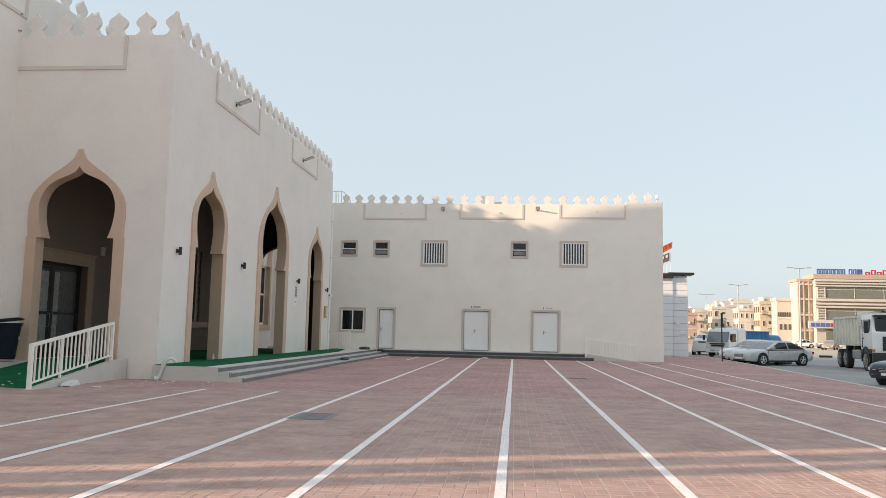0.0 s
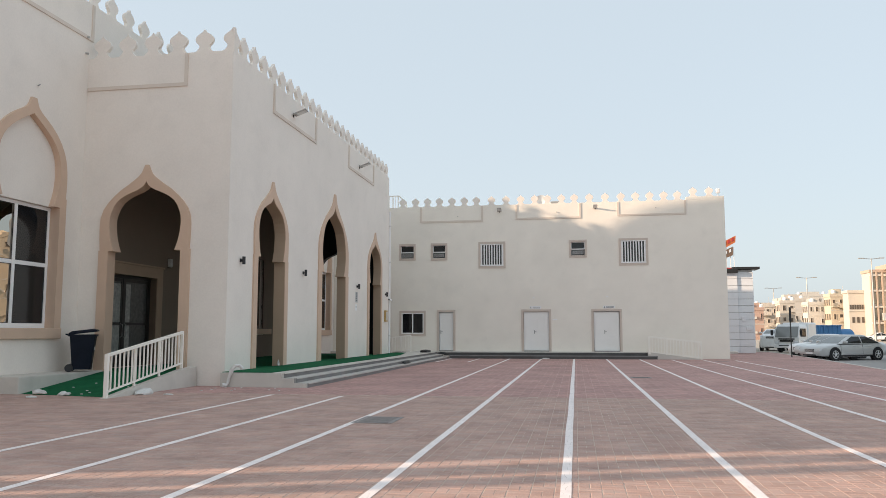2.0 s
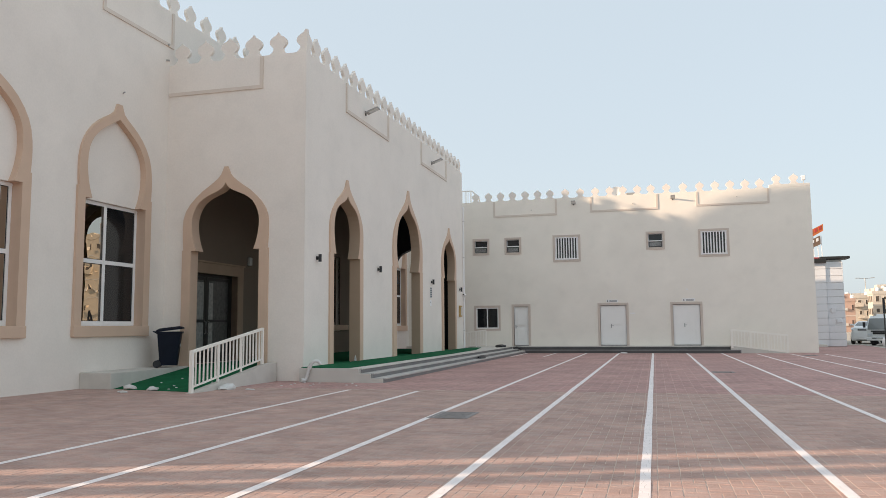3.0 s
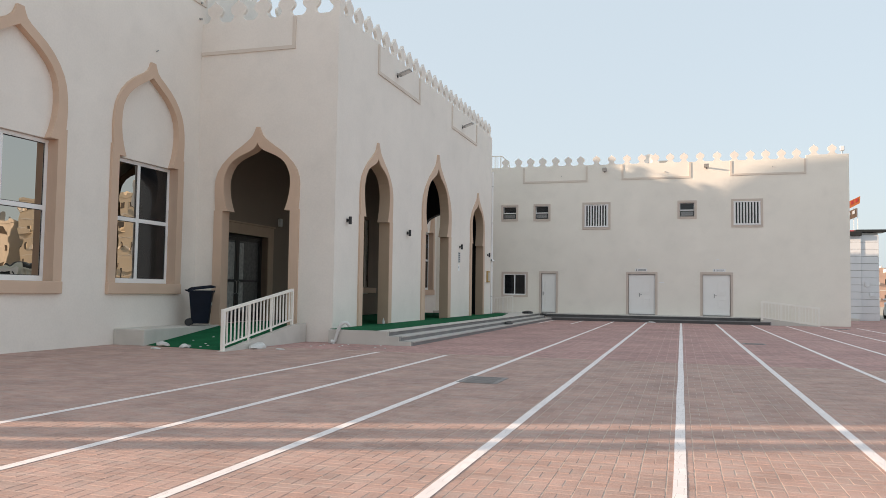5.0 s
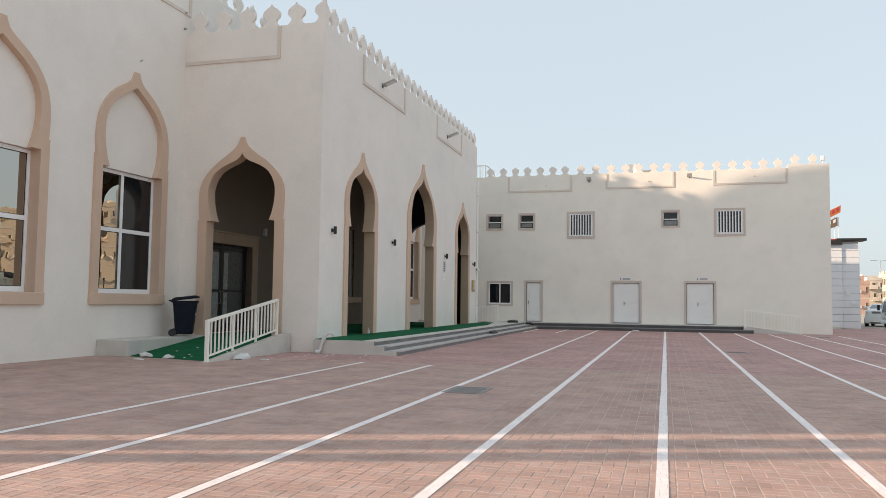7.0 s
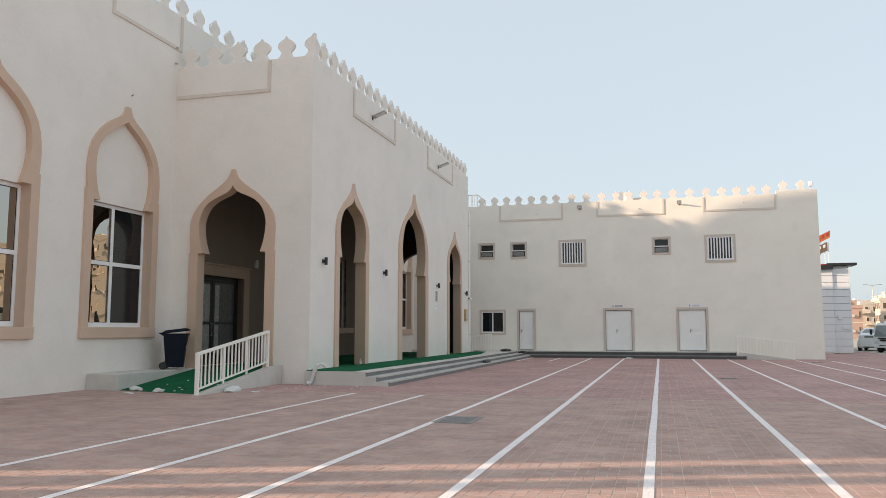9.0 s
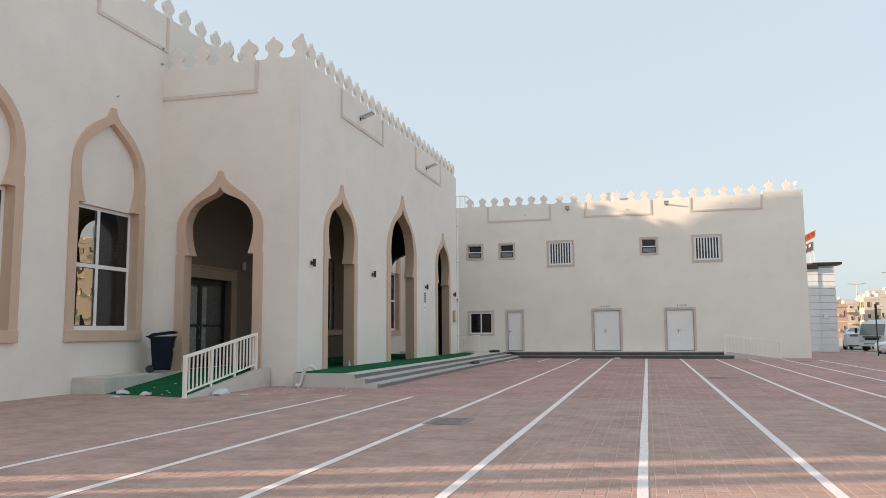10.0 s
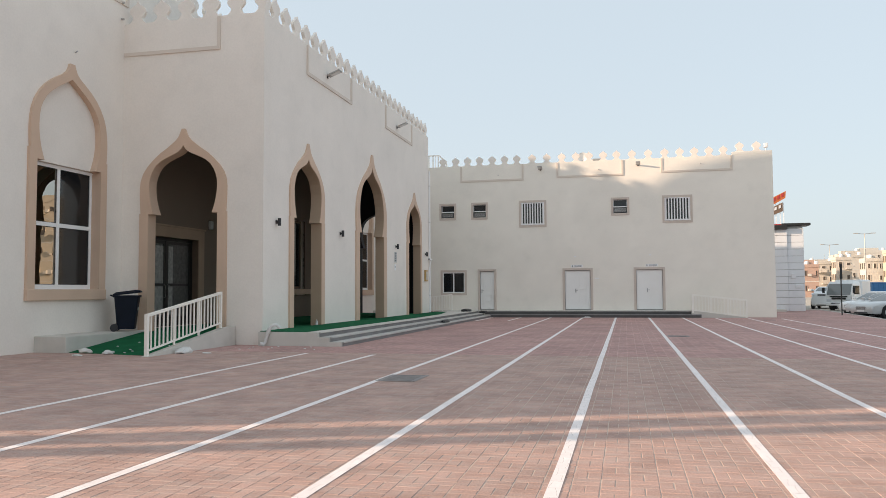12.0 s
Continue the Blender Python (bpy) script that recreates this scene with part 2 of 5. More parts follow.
OGEE_OUT = ((1.0, 0.0), (0.985, 0.12), (0.93, 0.25), (0.83, 0.37), (0.70, 0.48), (0.55, 0.585), (0.39, 0.67), (0.265, 0.745), (0.18, 0.80),
            (0.115, 0.86), (0.075, 0.93), (0.04, 1.0))
OGEE_IN = ((1.0, 0.0), (0.99, 0.12), (0.955, 0.24), (0.89, 0.38), (0.80, 0.5), (0.69, 0.585), (0.56, 0.655), (0.40, 0.72), (0.25, 0.775),
           (0.14, 0.83), (0.065, 0.89), (0.02, 0.95), (0.0, 1.0))
POINTED_OUT = ((1.0, 0.0), (0.99, 0.12), (0.955, 0.26), (0.90, 0.37), (0.80, 0.49), (0.67, 0.60), (0.52, 0.69), (0.36, 0.765), (0.22, 0.825),
               (0.13, 0.88), (0.09, 0.94), (0.06, 1.0))
POINTED_IN = ((1.0, 0.0), (0.99, 0.16), (0.955, 0.3), (0.89, 0.42), (0.79, 0.54), (0.66, 0.645), (0.51, 0.74), (0.36, 0.82), (0.22, 0.89),
              (0.09, 0.955), (0.0, 1.0))


def arch(c, base, jamb, spring, narrow, bulge, bz, tip, profile):
    """The outline of an ogee horseshoe arch, from its foot over the tip to the other foot; the profile gives its crown."""
    half = [(jamb, base), (jamb, spring), (narrow, spring)]
    for i in range(1, 6):
        s = i / 6
        half.append((bulge - (bulge - narrow) * (1 - s) ** 2, spring + (bz - spring) * s))
    half += [(max(f * bulge, 0.001), bz + g * (tip - bz)) for f, g in profile]
    left = [(c - x, z) for x, z in half]
    right = [(c + x, z) for x, z in reversed(half)]
    return left + (right if profile[-1][0] else right[1:])


def rect(u0, v0, u1, v1):
    return [(u0, v0), (u0, v1), (u1, v1), (u1, v0)]


XL, YS, YB, XW = -9.03, 19.2, 42.1, -13.35   # arcade front, arcade end, annex front, hall front
XR = 7.78                                    # annex corner


def on_long(u, v, w):      # u along y, w inwards
    return (XL - w, u, v)


def on_side(u, v, w):      # u along x
    return (u, YS + w, v)


def on_hall(u, v, w):
    return (XW - w, u, v)


def on_back(u, v, w):
    return (u, YB + w, v)


def merlon_mesh(name, s, depth, cut=False):
    half = [(0.34, 0.0), (0.27, 0.035), (0.20, 0.085), (0.165, 0.14), (0.165, 0.19), (0.21, 0.225), (0.265, 0.275), (0.295, 0.335),
            (0.285, 0.40), (0.235, 0.455), (0.16, 0.50), (0.085, 0.535), (0.035, 0.575), (0.004, 0.625)]
    half = [(x * s * 0.84, z * s) for x, z in half]
    right = [(0.06, half[-1][1]), (0.06, 0.0)] if cut else [(x, z) for x, z in reversed(half)]
    loop = [(-x, z) for x, z in half] + right
    return Shape().prism([loop], -depth / 2, depth / 2, lambda u, v, w: (u, w, v)).mesh(name, STUCCO)


MERLON = merlon_mesh("merlon", 1.06, 0.1)
MERLON_CUT = merlon_mesh("merlon_half", 1.06, 0.1, True)
MERLON_S = merlon_mesh("merlon_small", 0.84, 0.13)


def merlons(parent, pts, mesh, rz):
    for x, y, z in pts:
        piece("merlon", mesh, parent, pose(x, y, z, 0, 0, rz))


# ---- ground ----
ground = part("ground", box((-600, -600, -0.8), (600, 900, -0.2)), SAND)
tagged(ground, "dusty sandy open ground around the forecourt", "ground", kind="structure")
ROAD_Z = -0.18
EDGE = [(7.6, -30.0), (10.35, 23.3), (11.75, 38.1), (12.6, 48.0), (13.2, 58.0)]   # where paving meets asphalt
road = part("road", Shape().prism([[(u, v) for u, v in EDGE] + [(60, 75), (90, 125), (300, 125), (300, -200), (30, -200)]],
                                  -0.3, ROAD_Z, lambda u, v, w: (u, v, w)), ASPHALT)
tagged(road, "pale dusty asphalt road beside the forecourt", "road", kind="structure")
far_loop = [(-14.5, 17.0), (9.76, 17.0), (10.35, 23.3), (11.75, 38.1), (12.6, 48.0), (13.2, 58.0), (-14.5, 58.0)]
pavement = part("pavement", Shape().prism([far_loop], -0.3, 0.0, lambda u, v, w: (u, v, w)), PAVER_FAR)
tagged(pavement, "red clay block paving with painted white lines", "pavement", kind="structure")
bed = part("sand_bed", Shape().prism([[(-14.5, 2.55), (8.75, 2.55), (9.76, 17.0), (-14.5, 17.0)]], -0.3, -0.0042, lambda u, v, w: (u, v, w)),
           JOINT, pavement)
part("paving_slab", Shape().prism([[(-40, -30), (7.6, -30), (8.75, 2.548), (-14.5, 2.548), (-14.5, 3.9), (-40, 3.9)]], -0.3, 0.0, lambda u, v, w: (u, v, w)), PAVER_FAR, pavement)
# painted prayer-row lines
LINES = [(-6.72, -14.0, 16.75), (-5.06, -14.0, 16.6), (-3.43, -14.0, 41.1), (-1.78, -14.0, 41.15), (-0.11, -14.0, 41.15), (1.53, -14.0, 41.1),
         (3.17, -14.0, 41.0), (4.71, -14.0, 40.6), (6.2, -14.0, 40.4), (7.64, -14.0, 40.0), (-6.5, 36.2, 41.0), (-5.0, 36.4, 41.1)]
for k, (x, y0, y1) in enumerate(LINES):
    s = Shape()
    n = max(2, int((y1 - y0) / 0.8))
    left, right = [], []
    for i in range(n + 1):
        y = y0 + (y1 - y0) * i / n
        wob = 0.007 * noise.noise(Vector((x, y * 0.4, 0)))
        left.append((x - 0.05 + wob + 0.004 * noise.noise(Vector((x, y * 5, 1))), y))
        right.append((x + 0.05 + wob + 0.004 * noise.noise(Vector((x, y * 5, 2))), y))
    s.prism([left + right[::-1]], 0.0008, 0.003, lambda u, v, w: (u, v, w))
    tagged(part("painted_line", s, PAINT), "worn white painted line on red paving", "line", "painted lines", "structure")

# ---- prayer hall (long wall with arched windows) ----
hall = thing("mosque_hall", "cream stucco prayer hall with arched windows and merlon parapet", "building", at=(0, 0, 0))
HALL_Y0, HALL_Y1, HALL_T = 4.02, 42.08, 10.65
win_c = [17.03, 12.72, 40.1]


def win_outer(c):
    return arch(c, 1.26, 1.42, 4.9, 1.38, 1.405, 5.4, 7.26, POINTED_OUT)


def win_inner(c):
    return arch(c, 1.5, 1.165, 4.64, 0.93, 1.13, 5.5, 6.86, POINTED_IN)


HALL_DOOR = (20.4, 23.2, 0.36, 3.12)
holes = [win_outer(c) for c in win_c] + [rect(HALL_DOOR[0], HALL_DOOR[2], HALL_DOOR[1], HALL_DOOR[3]), rect(30.1, 1.55, 31.95, 4.5)]
part("wall", Shape().prism([rect(HALL_Y0, -0.2, HALL_Y1, HALL_T)] + holes, 0, 0.3, on_hall), STUCCO, hall)
part("wall", box((-38, HALL_Y0, -0.2), (XW - 0.3, HALL_Y0 + 0.3, HALL_T)), STUCCO, hall)
part("wall", box((-38, HALL_Y1 - 0.3, -0.2), (XW - 0.3, HALL_Y1, HALL_T)), STUCCO, hall)
part("wall", box((-38.3, HALL_Y0, -0.2), (-38, HALL_Y1, HALL_T)), STUCCO, hall)
part("roof", box((-38, HALL_Y0 + 0.3, 9.2), (XW - 0.3, HALL_Y1 - 0.3, 9.5)), CONCRETE_L, hall)
part("floor_slab", box((-38, HALL_Y0 + 0.3, 0.1), (XW - 0.3, HALL_Y1 - 0.3, 0.35)), CARPET, hall)
merlons(hall, [(XW - 0.12, 4.5 + 0.88 * i, HALL_T) for i in range(42)], MERLON, 90)
# unseen roof blocks and merlon row, added to shade the parapets and annex
part("shade_roof_block", box((-37, 29.5, 9.4), (-20, 41, 13.1)), STUCCO, hall)
part("shade_roof_block", box((-37, 6, 9.4), (-20, 29.49, 13.6)), STUCCO, hall)
merlons(hall, [(-20.1, 33.6 + 0.62 * i, 13.1) for i in range(12)], MERLON_S, 90)
# out-of-sight dome, added so the annex shadow rises to the right
shade_dome = [[(-30 + 7 * math.cos(t) * r, 23.3 + 7 * math.sin(t) * r, z) for t in [2 * math.pi * k / 36 for k in range(36)]]
        for r, z in [(1, 12.4), (1, 14.8)] + [(math.cos(radians(q)), 14.8 + 7 * math.sin(radians(q))) for q in (10, 20, 30, 40, 50, 60, 70, 80, 89)]]
part("shade_dome", Shape().loft(shade_dome), STUCCO, hall, "unseen cupola added to cast the soft annex shadow", True)
for c in win_c:
    w = new("window")
    w.parent = hall
    tagged(w, "arched white sliding window in tan surround")
    part("surround", Shape().prism([win_outer(c), win_inner(c)], -0.07, 0.29, on_hall), TRIM, w)
    tym = [p for p in win_inner(c) if p[1] >= 4.64]
    tym = [(c - 0.93, 4.64), *[p for p in tym if p[1] > 4.65], (c + 0.93, 4.64)]
    part("tympanum", Shape().prism([tym], 0.1, 0.2, on_hall), STUCCO, w)
    part("sill", box((XW - 0.02, c - 1.43, 1.23), (XW + 0.1, c + 1.43, 1.5), 0.015), TRIM, w)
    part("window_frame", Shape().prism([rect(c - 1.16, 1.505, c + 1.16, 4.635), rect(c - 1.08, 1.62, c - 0.15, 3.07),
                                        rect(c - 0.05, 1.62, c + 1.08, 3.07), rect(c - 1.08, 3.17, c - 0.15, 4.55),
                                        rect(c - 0.05, 3.17, c + 1.08, 4.55)], 0.2, 0.27, on_hall), WHITE, w)
    part("sash_rail", Shape().prism([rect(c - 0.165, 1.62, c - 0.125, 4.55)], 0.19, 0.2, on_hall), WHITE, w)
    part("frame_bead", Shape().prism([rect(c - 1.16, 4.58, c + 1.16, 4.605)], 0.185, 0.2, on_hall), WHITE, w)
    for u0, u1 in ((c - 1.1, c - 0.12), (c - 0.08, c + 1.1)):
        for v0, v1 in ((1.6, 3.09), (3.15, 4.57)):
            tilt = lambda u, v, wd, uc=(u0 + u1) / 2: on_hall(u, v, wd - (u - uc) * 0.012)
            # half the panes get dark glass, imitating a dark reflection
            part("pane", Shape().prism([rect(u0, v0, u1, v1)], 0.235, 0.243, tilt), MIRRORGLASS if (u0 < c - 0.5) == (c > 15) else DARKGLASS, w)
            part("gasket", Shape().prism([rect(u0, v0, u1, v1), rect(u0 + 0.035, v0 + 0.035, u1 - 0.035, v1 - 0.035)], 0.222, 0.232, on_hall), BLACK, w)


def band(parent, at, u0, u1, v0, v1, w=0.11, proud=0.035, open_left=False):
    """A flat tan moulding on three sides of a parapet panel."""
    loop = [(u0, v1), (u0, v0), (u1, v0), (u1, v1), (u1 - w, v1), (u1 - w, v0 + w), (u0 + w, v0 + w), (u0 + w, v1)]
    if open_left:
        loop = [(u0, v0), (u1, v0), (u1, v1), (u1 - w, v1), (u1 - w, v0 + w), (u0, v0 + w)]
    part("moulding", Shape().prism([loop], -proud, 0.02, at), TRIM_B, parent)


band(hall, on_hall, 16.3, 19.35, 9.57, HALL_T - 0.02, 0.1)
band(hall, on_hall, 8.2, 12.4, 9.57, HALL_T - 0.02, 0.1)

# ---- arcade porch in front of the hall ----
arcade = thing("arcade", "cream stucco arcade with tan ogee horseshoe arches", "building")
AT = 9.03
# porch shade held in a near-black navy on ceiling and end wall
NAVY_SHADE = material("porch_shade_navy", (0.02, 0.022, 0.028), 0.7, var=0.1, scale=2, bump=0.05)
AY1 = 37.25


def outer(c, k=1.0, tip=5.93):
    return arch(c, 0.28, 1.335 * k, 3.6, 1.3 * k, 1.33 * k, 4.3, tip, OGEE_OUT)


def inner(c, k=1.0, tip=5.49, d=0.0):
    return arch(c, 0.34, 1.055 * k - d, 3.58 - d, 0.885 * k - d, 1.045 * k - d, 4.37, tip - 2 * d, OGEE_IN)


# browner paint of the reveals, darkened further for the shade in their depth
REVEAL = material("shaded_brown_reveal_paint", (0.5, 0.36, 0.255), 0.88, var=0.06, scale=1.5, fine=40, bump=0.1)


ARCHES = [(22.17, 1.0, 5.94), (28.36, 1.38, 6.64), (34.52, 0.96, 5.94)]
part("wall", Shape().prism([rect(YS, -0.2, AY1, AT)] + [outer(*a) for a in ARCHES], 0, 0.28, on_long), STUCCO, arcade)
part("wall", Shape().prism([rect(XW, -0.2, XL - 0.28, AT), outer(-11.42)], 0, 0.28, on_side), STUCCO, arcade)
part("wall", Shape().prism([rect(XW, -0.2, XL - 0.28, AT), outer(-11.42)], 0, 0.28,
                           lambda u, v, w: (u, AY1 - w, v)), STUCCO, arcade)
for c, k, tip in ARCHES:
    part("arch_surround", Shape().prism([outer(c, k, tip), inner(c, k, tip - 0.45)], -0.05, 0.31, on_long), TRIM, arcade)
    part("arch_reveal", Shape().prism([inner(c, k, tip - 0.45, -0.004), inner(c, k, tip - 0.45, 0.006)], -0.035, 0.315, on_long), REVEAL, arcade)
part("arch_surround", Shape().prism([outer(-11.42), inner(-11.42)], -0.05, 0.31, on_side), TRIM, arcade)
# the end arch's tan is replaced by navy to look unlit
part("arch_surround", Shape().prism([outer(-11.42), inner(-11.42)], -0.05, 0.31, lambda u, v, w: (u, AY1 - w, v)), NAVY_SHADE, arcade,
     "end arch surround coloured dark for the unlit porch")
part("end_shade_panel", Shape().prism([rect(XW + 0.01, 0.36, XL - 0.29, 7.29), outer(-11.42)], 0.284, 0.306, lambda u, v, w: (u, AY1 - w, v)), NAVY_SHADE, arcade,
     "inner end-wall panel coloured dark for its shade")
part("roof", box((XW + 0.004, YS + 0.284, 7.3), (XL - 0.284, AY1 - 0.284, 7.9)), NAVY_SHADE, arcade, "porch ceiling coloured near-black for its shade")
part("porch_floor", box((XW + 0.004, YS + 0.285, -0.1), (XL - 0.285, AY1 - 0.285, 0.352)), CARPET, arcade, "green turf porch floor")
merlons(arcade, [(XL - 0.1, YS + 0.1 + 0.735 * i, AT) for i in range(1, 25)], MERLON, 90)
merlons(arcade, [(XL - 0.12 - 0.765 * i, YS + 0.1, AT) for i in range(1, 6)], MERLON, 0)
merlons(arcade, [(XL - 0.062, YS + 0.1, AT)], MERLON_CUT, 0)
merlons(arcade, [(XL - 0.1, YS + 0.24, AT)], MERLON_CUT, -90)
band(arcade, on_long, 22.08, 26.13, 8.08, AT - 0.02)
band(arcade, on_long, 30.15, 34.22, 8.07, AT - 0.02)
band(arcade, on_side, XW + 0.02, -10.33, 8.09, AT - 0.02, 0.1, open_left=True)
# thin dark panels put the porch's deep shade into the wall colour
SHADE_LINING = material("porch_wall_shade", (0.25, 0.19, 0.145), 0.9, var=0.05, scale=1.0, fine=35, bump=0.1)
part("wall_shade_lining", Shape().prism([rect(YS + 0.29, 0.36, AY1 - 0.29, 7.29), rect(19.97, 0.35, 23.55, 3.45),
                                   rect(29.95, 1.28, 32.1, 4.65)], -0.03, -0.004, on_hall), SHADE_LINING, arcade)
# glazed door of the hall inside the porch
# arch-trim tan lowered to a darker brown for the dim porch
DOORTRIM = material("shaded_plaster_trim", (0.46, 0.325, 0.23), 0.85, var=0.08, scale=2, bump=0.1)
ETCHED = material("etched_dark_glass", (0.09, 0.09, 0.087), 0.35, var=0.7, scale=9, fine=40, bump=0.1)
d = new("door")
d.parent = hall
tagged(d, "dark glazed double door in brown frame")
y0, y1, z0, z1 = HALL_DOOR
part("door_surround", Shape().prism([[(19.98, z0), (19.98, 3.44), (23.54, 3.44), (23.54, z0), (y1, z0), (y1, z1), (y0, z1), (y0, z0)]],
                                    -0.06, 0.0, on_hall), DOORTRIM, d)
# shade inside the door recess, given by WOOD's dark brown
part("door_reveal", Shape().prism([[(y0 - 0.05, z0), (y0 - 0.05, z1 + 0.05), (y1 + 0.05, z1 + 0.05), (y1 + 0.05, z0), (y1 - 0.004, z0),
                                    (y1 - 0.004, z1 - 0.004), (y0 + 0.004, z1 - 0.004), (y0 + 0.004, z0)]], -0.03, 0.28, on_hall), WOOD, d,
     "door reveal coloured dark brown for the porch shade")
part("door_head", box((XW - 0.0, 19.9, 3.44), (XW + 0.09, 23.6, 3.5), 0.01), DOORTRIM, d)
part("door_frame", Shape().prism([rect(y0 + 0.005, z0, y1 - 0.005, z1 - 0.005), rect(y0 + 0.1, z0 + 0.05, 21.66, 3.02),
                                  rect(21.74, z0 + 0.05, y1 - 0.1, 3.02)], 0.18, 0.25, on_hall), DARKMETAL, d)
PALE_ETCH = material("pale_etched_glass", (0.36, 0.36, 0.34), 0.4, var=0.55, scale=9, fine=40, bump=0.1)
for u0, u1, pale in ((y0 + 0.1, 21.66, ((20.62, 21.05), (21.15, 21.58))), (21.74, y1 - 0.1, ((21.82, 22.1),))):
    leaf = part("door_leaf", Shape().prism([rect(u0 + 0.004, z0 + 0.06, u1 - 0.004, 3.015), rect(u0 + 0.09, z0 + 0.3, u1 - 0.09, 2.92)], 0.19, 0.235, on_hall),
                DARKMETAL, d, "dark brown glazed door leaf")
    part("pane", Shape().prism([rect(u0 + 0.07, z0 + 0.28, u1 - 0.07, 2.94)], 0.21, 0.218, on_hall), ETCHED, leaf)
    part("glazing_bar", Shape().prism([rect(u0 + 0.07, 1.62, u1 - 0.07, 1.68)], 0.195, 0.209, on_hall), DARKMETAL, leaf)
    for p0, p1 in pale:
        for v0, v1 in ((0.72, 1.6), (1.7, 2.86)):
            part("etched_panel", Shape().prism([rect(p0, v0, p1, v1)], 0.202, 0.2095, on_hall), PALE_ETCH, leaf)
    hy = u1 - 0.05 if u0 < 21 else u0 + 0.05
    part("door_handle", Shape().tube([(XW - 0.19, hy, 1.25), (XW - 0.13, hy, 1.27), (XW - 0.13, hy, 1.63), (XW - 0.19, hy, 1.65)], 0.013), STEEL, leaf)
w = new("window")
w.parent = hall
tagged(w, "dark window with tan sill inside the porch")
part("window_frame", Shape().prism([rect(30.1, 1.55, 31.95, 4.5), rect(30.2, 1.65, 31.0, 4.4), rect(31.06, 1.65, 31.85, 4.4)], 0.14, 0.2,
                                   on_hall), WOOD, w)
part("pane", Shape().prism([rect(30.15, 1.6, 31.9, 4.45)], 0.165, 0.173, on_hall), DARKGLASS, w)
part("surround", Shape().prism([rect(29.96, 1.54, 32.09, 4.64), rect(30.1, 1.55, 31.95, 4.5)], -0.05, 0.05, on_hall), WOOD, w)
part("sill", box((XW - 0.02, 29.7, 1.3), (XW + 0.12, 32.78, 1.535), 0.01), TRIM, w)

# ---- annex across the court ----
annex = thing("annex_building", "two-storey cream annex with white doors and merlon parapet", "building")
BT = 8.32
WINS = [(-9.57, 1.19, -8.1, 2.56), (-9.62, 5.34, -8.67, 6.26), (-7.82, 5.33, -6.89, 6.27), (-5.17, 4.85, -3.69, 6.3), (-0.28, 5.36, 0.67, 6.31),
        (2.34, 4.9, 3.85, 6.34)]
DOORS = [(-7.48, -6.45), (-2.87, -1.28), (0.83, 2.41)]
DZ0, DZ1 = 0.37, 2.6
holes = [rect(a + 0.11, b + 0.11, c - 0.11, e - 0.11) for a, b, c, e in WINS] + [rect(a + 0.12, DZ0, b - 0.12, DZ1 - 0.12) for a, b in DOORS]
part("wall", Shape().prism([rect(-22, -0.2, XR, BT)] + holes, 0, 0.25, on_back), STUCCO_A, annex)
part("wall", box((XR - 0.25, YB + 0.252, -0.2), (XR, YB + 6.2, BT)), STUCCO_A, annex)
part("wall", box((-22, YB + 5.95, -0.2), (XR - 0.252, YB + 6.2, BT)), STUCCO_A, annex)
part("wall", box((-22, YB + 0.252, -0.2), (-21.75, YB + 5.948, BT)), STUCCO_A, annex)
part("roof", box((-21.74, YB + 0.254, 7.2), (XR - 0.254, YB + 5.94, 7.45)), CONCRETE_L, annex)
FINS = [-9.42, -8.7, -8.02, -7.35, -6.64, -5.95, -5.28, -4.44, -3.64, -2.84, -2.08, -1.39, -0.64, 0.05, 0.85, 1.68, 2.51, 3.27, 4.0, 4.73, 5.43,
        6.22, 7.04]
merlons(annex, [(x, YB + 0.09, BT + (0.16 if x > 5.9 else 0.0)) for x in FINS], MERLON_S, 0)
part("parapet_block", box((5.85, YB, BT), (XR, YB + 0.25, BT + 0.16), 0.01), STUCCO_A, annex)
band(annex, on_back, -8.42, -4.9, 7.42, BT - 0.02, 0.1, 0.03)
band(annex, on_back, -3.12, 0.4, 7.48, BT - 0.02, 0.1, 0.03)
band(annex, on_back, 2.3, 5.86, 7.54, BT - 0.02, 0.1, 0.03)


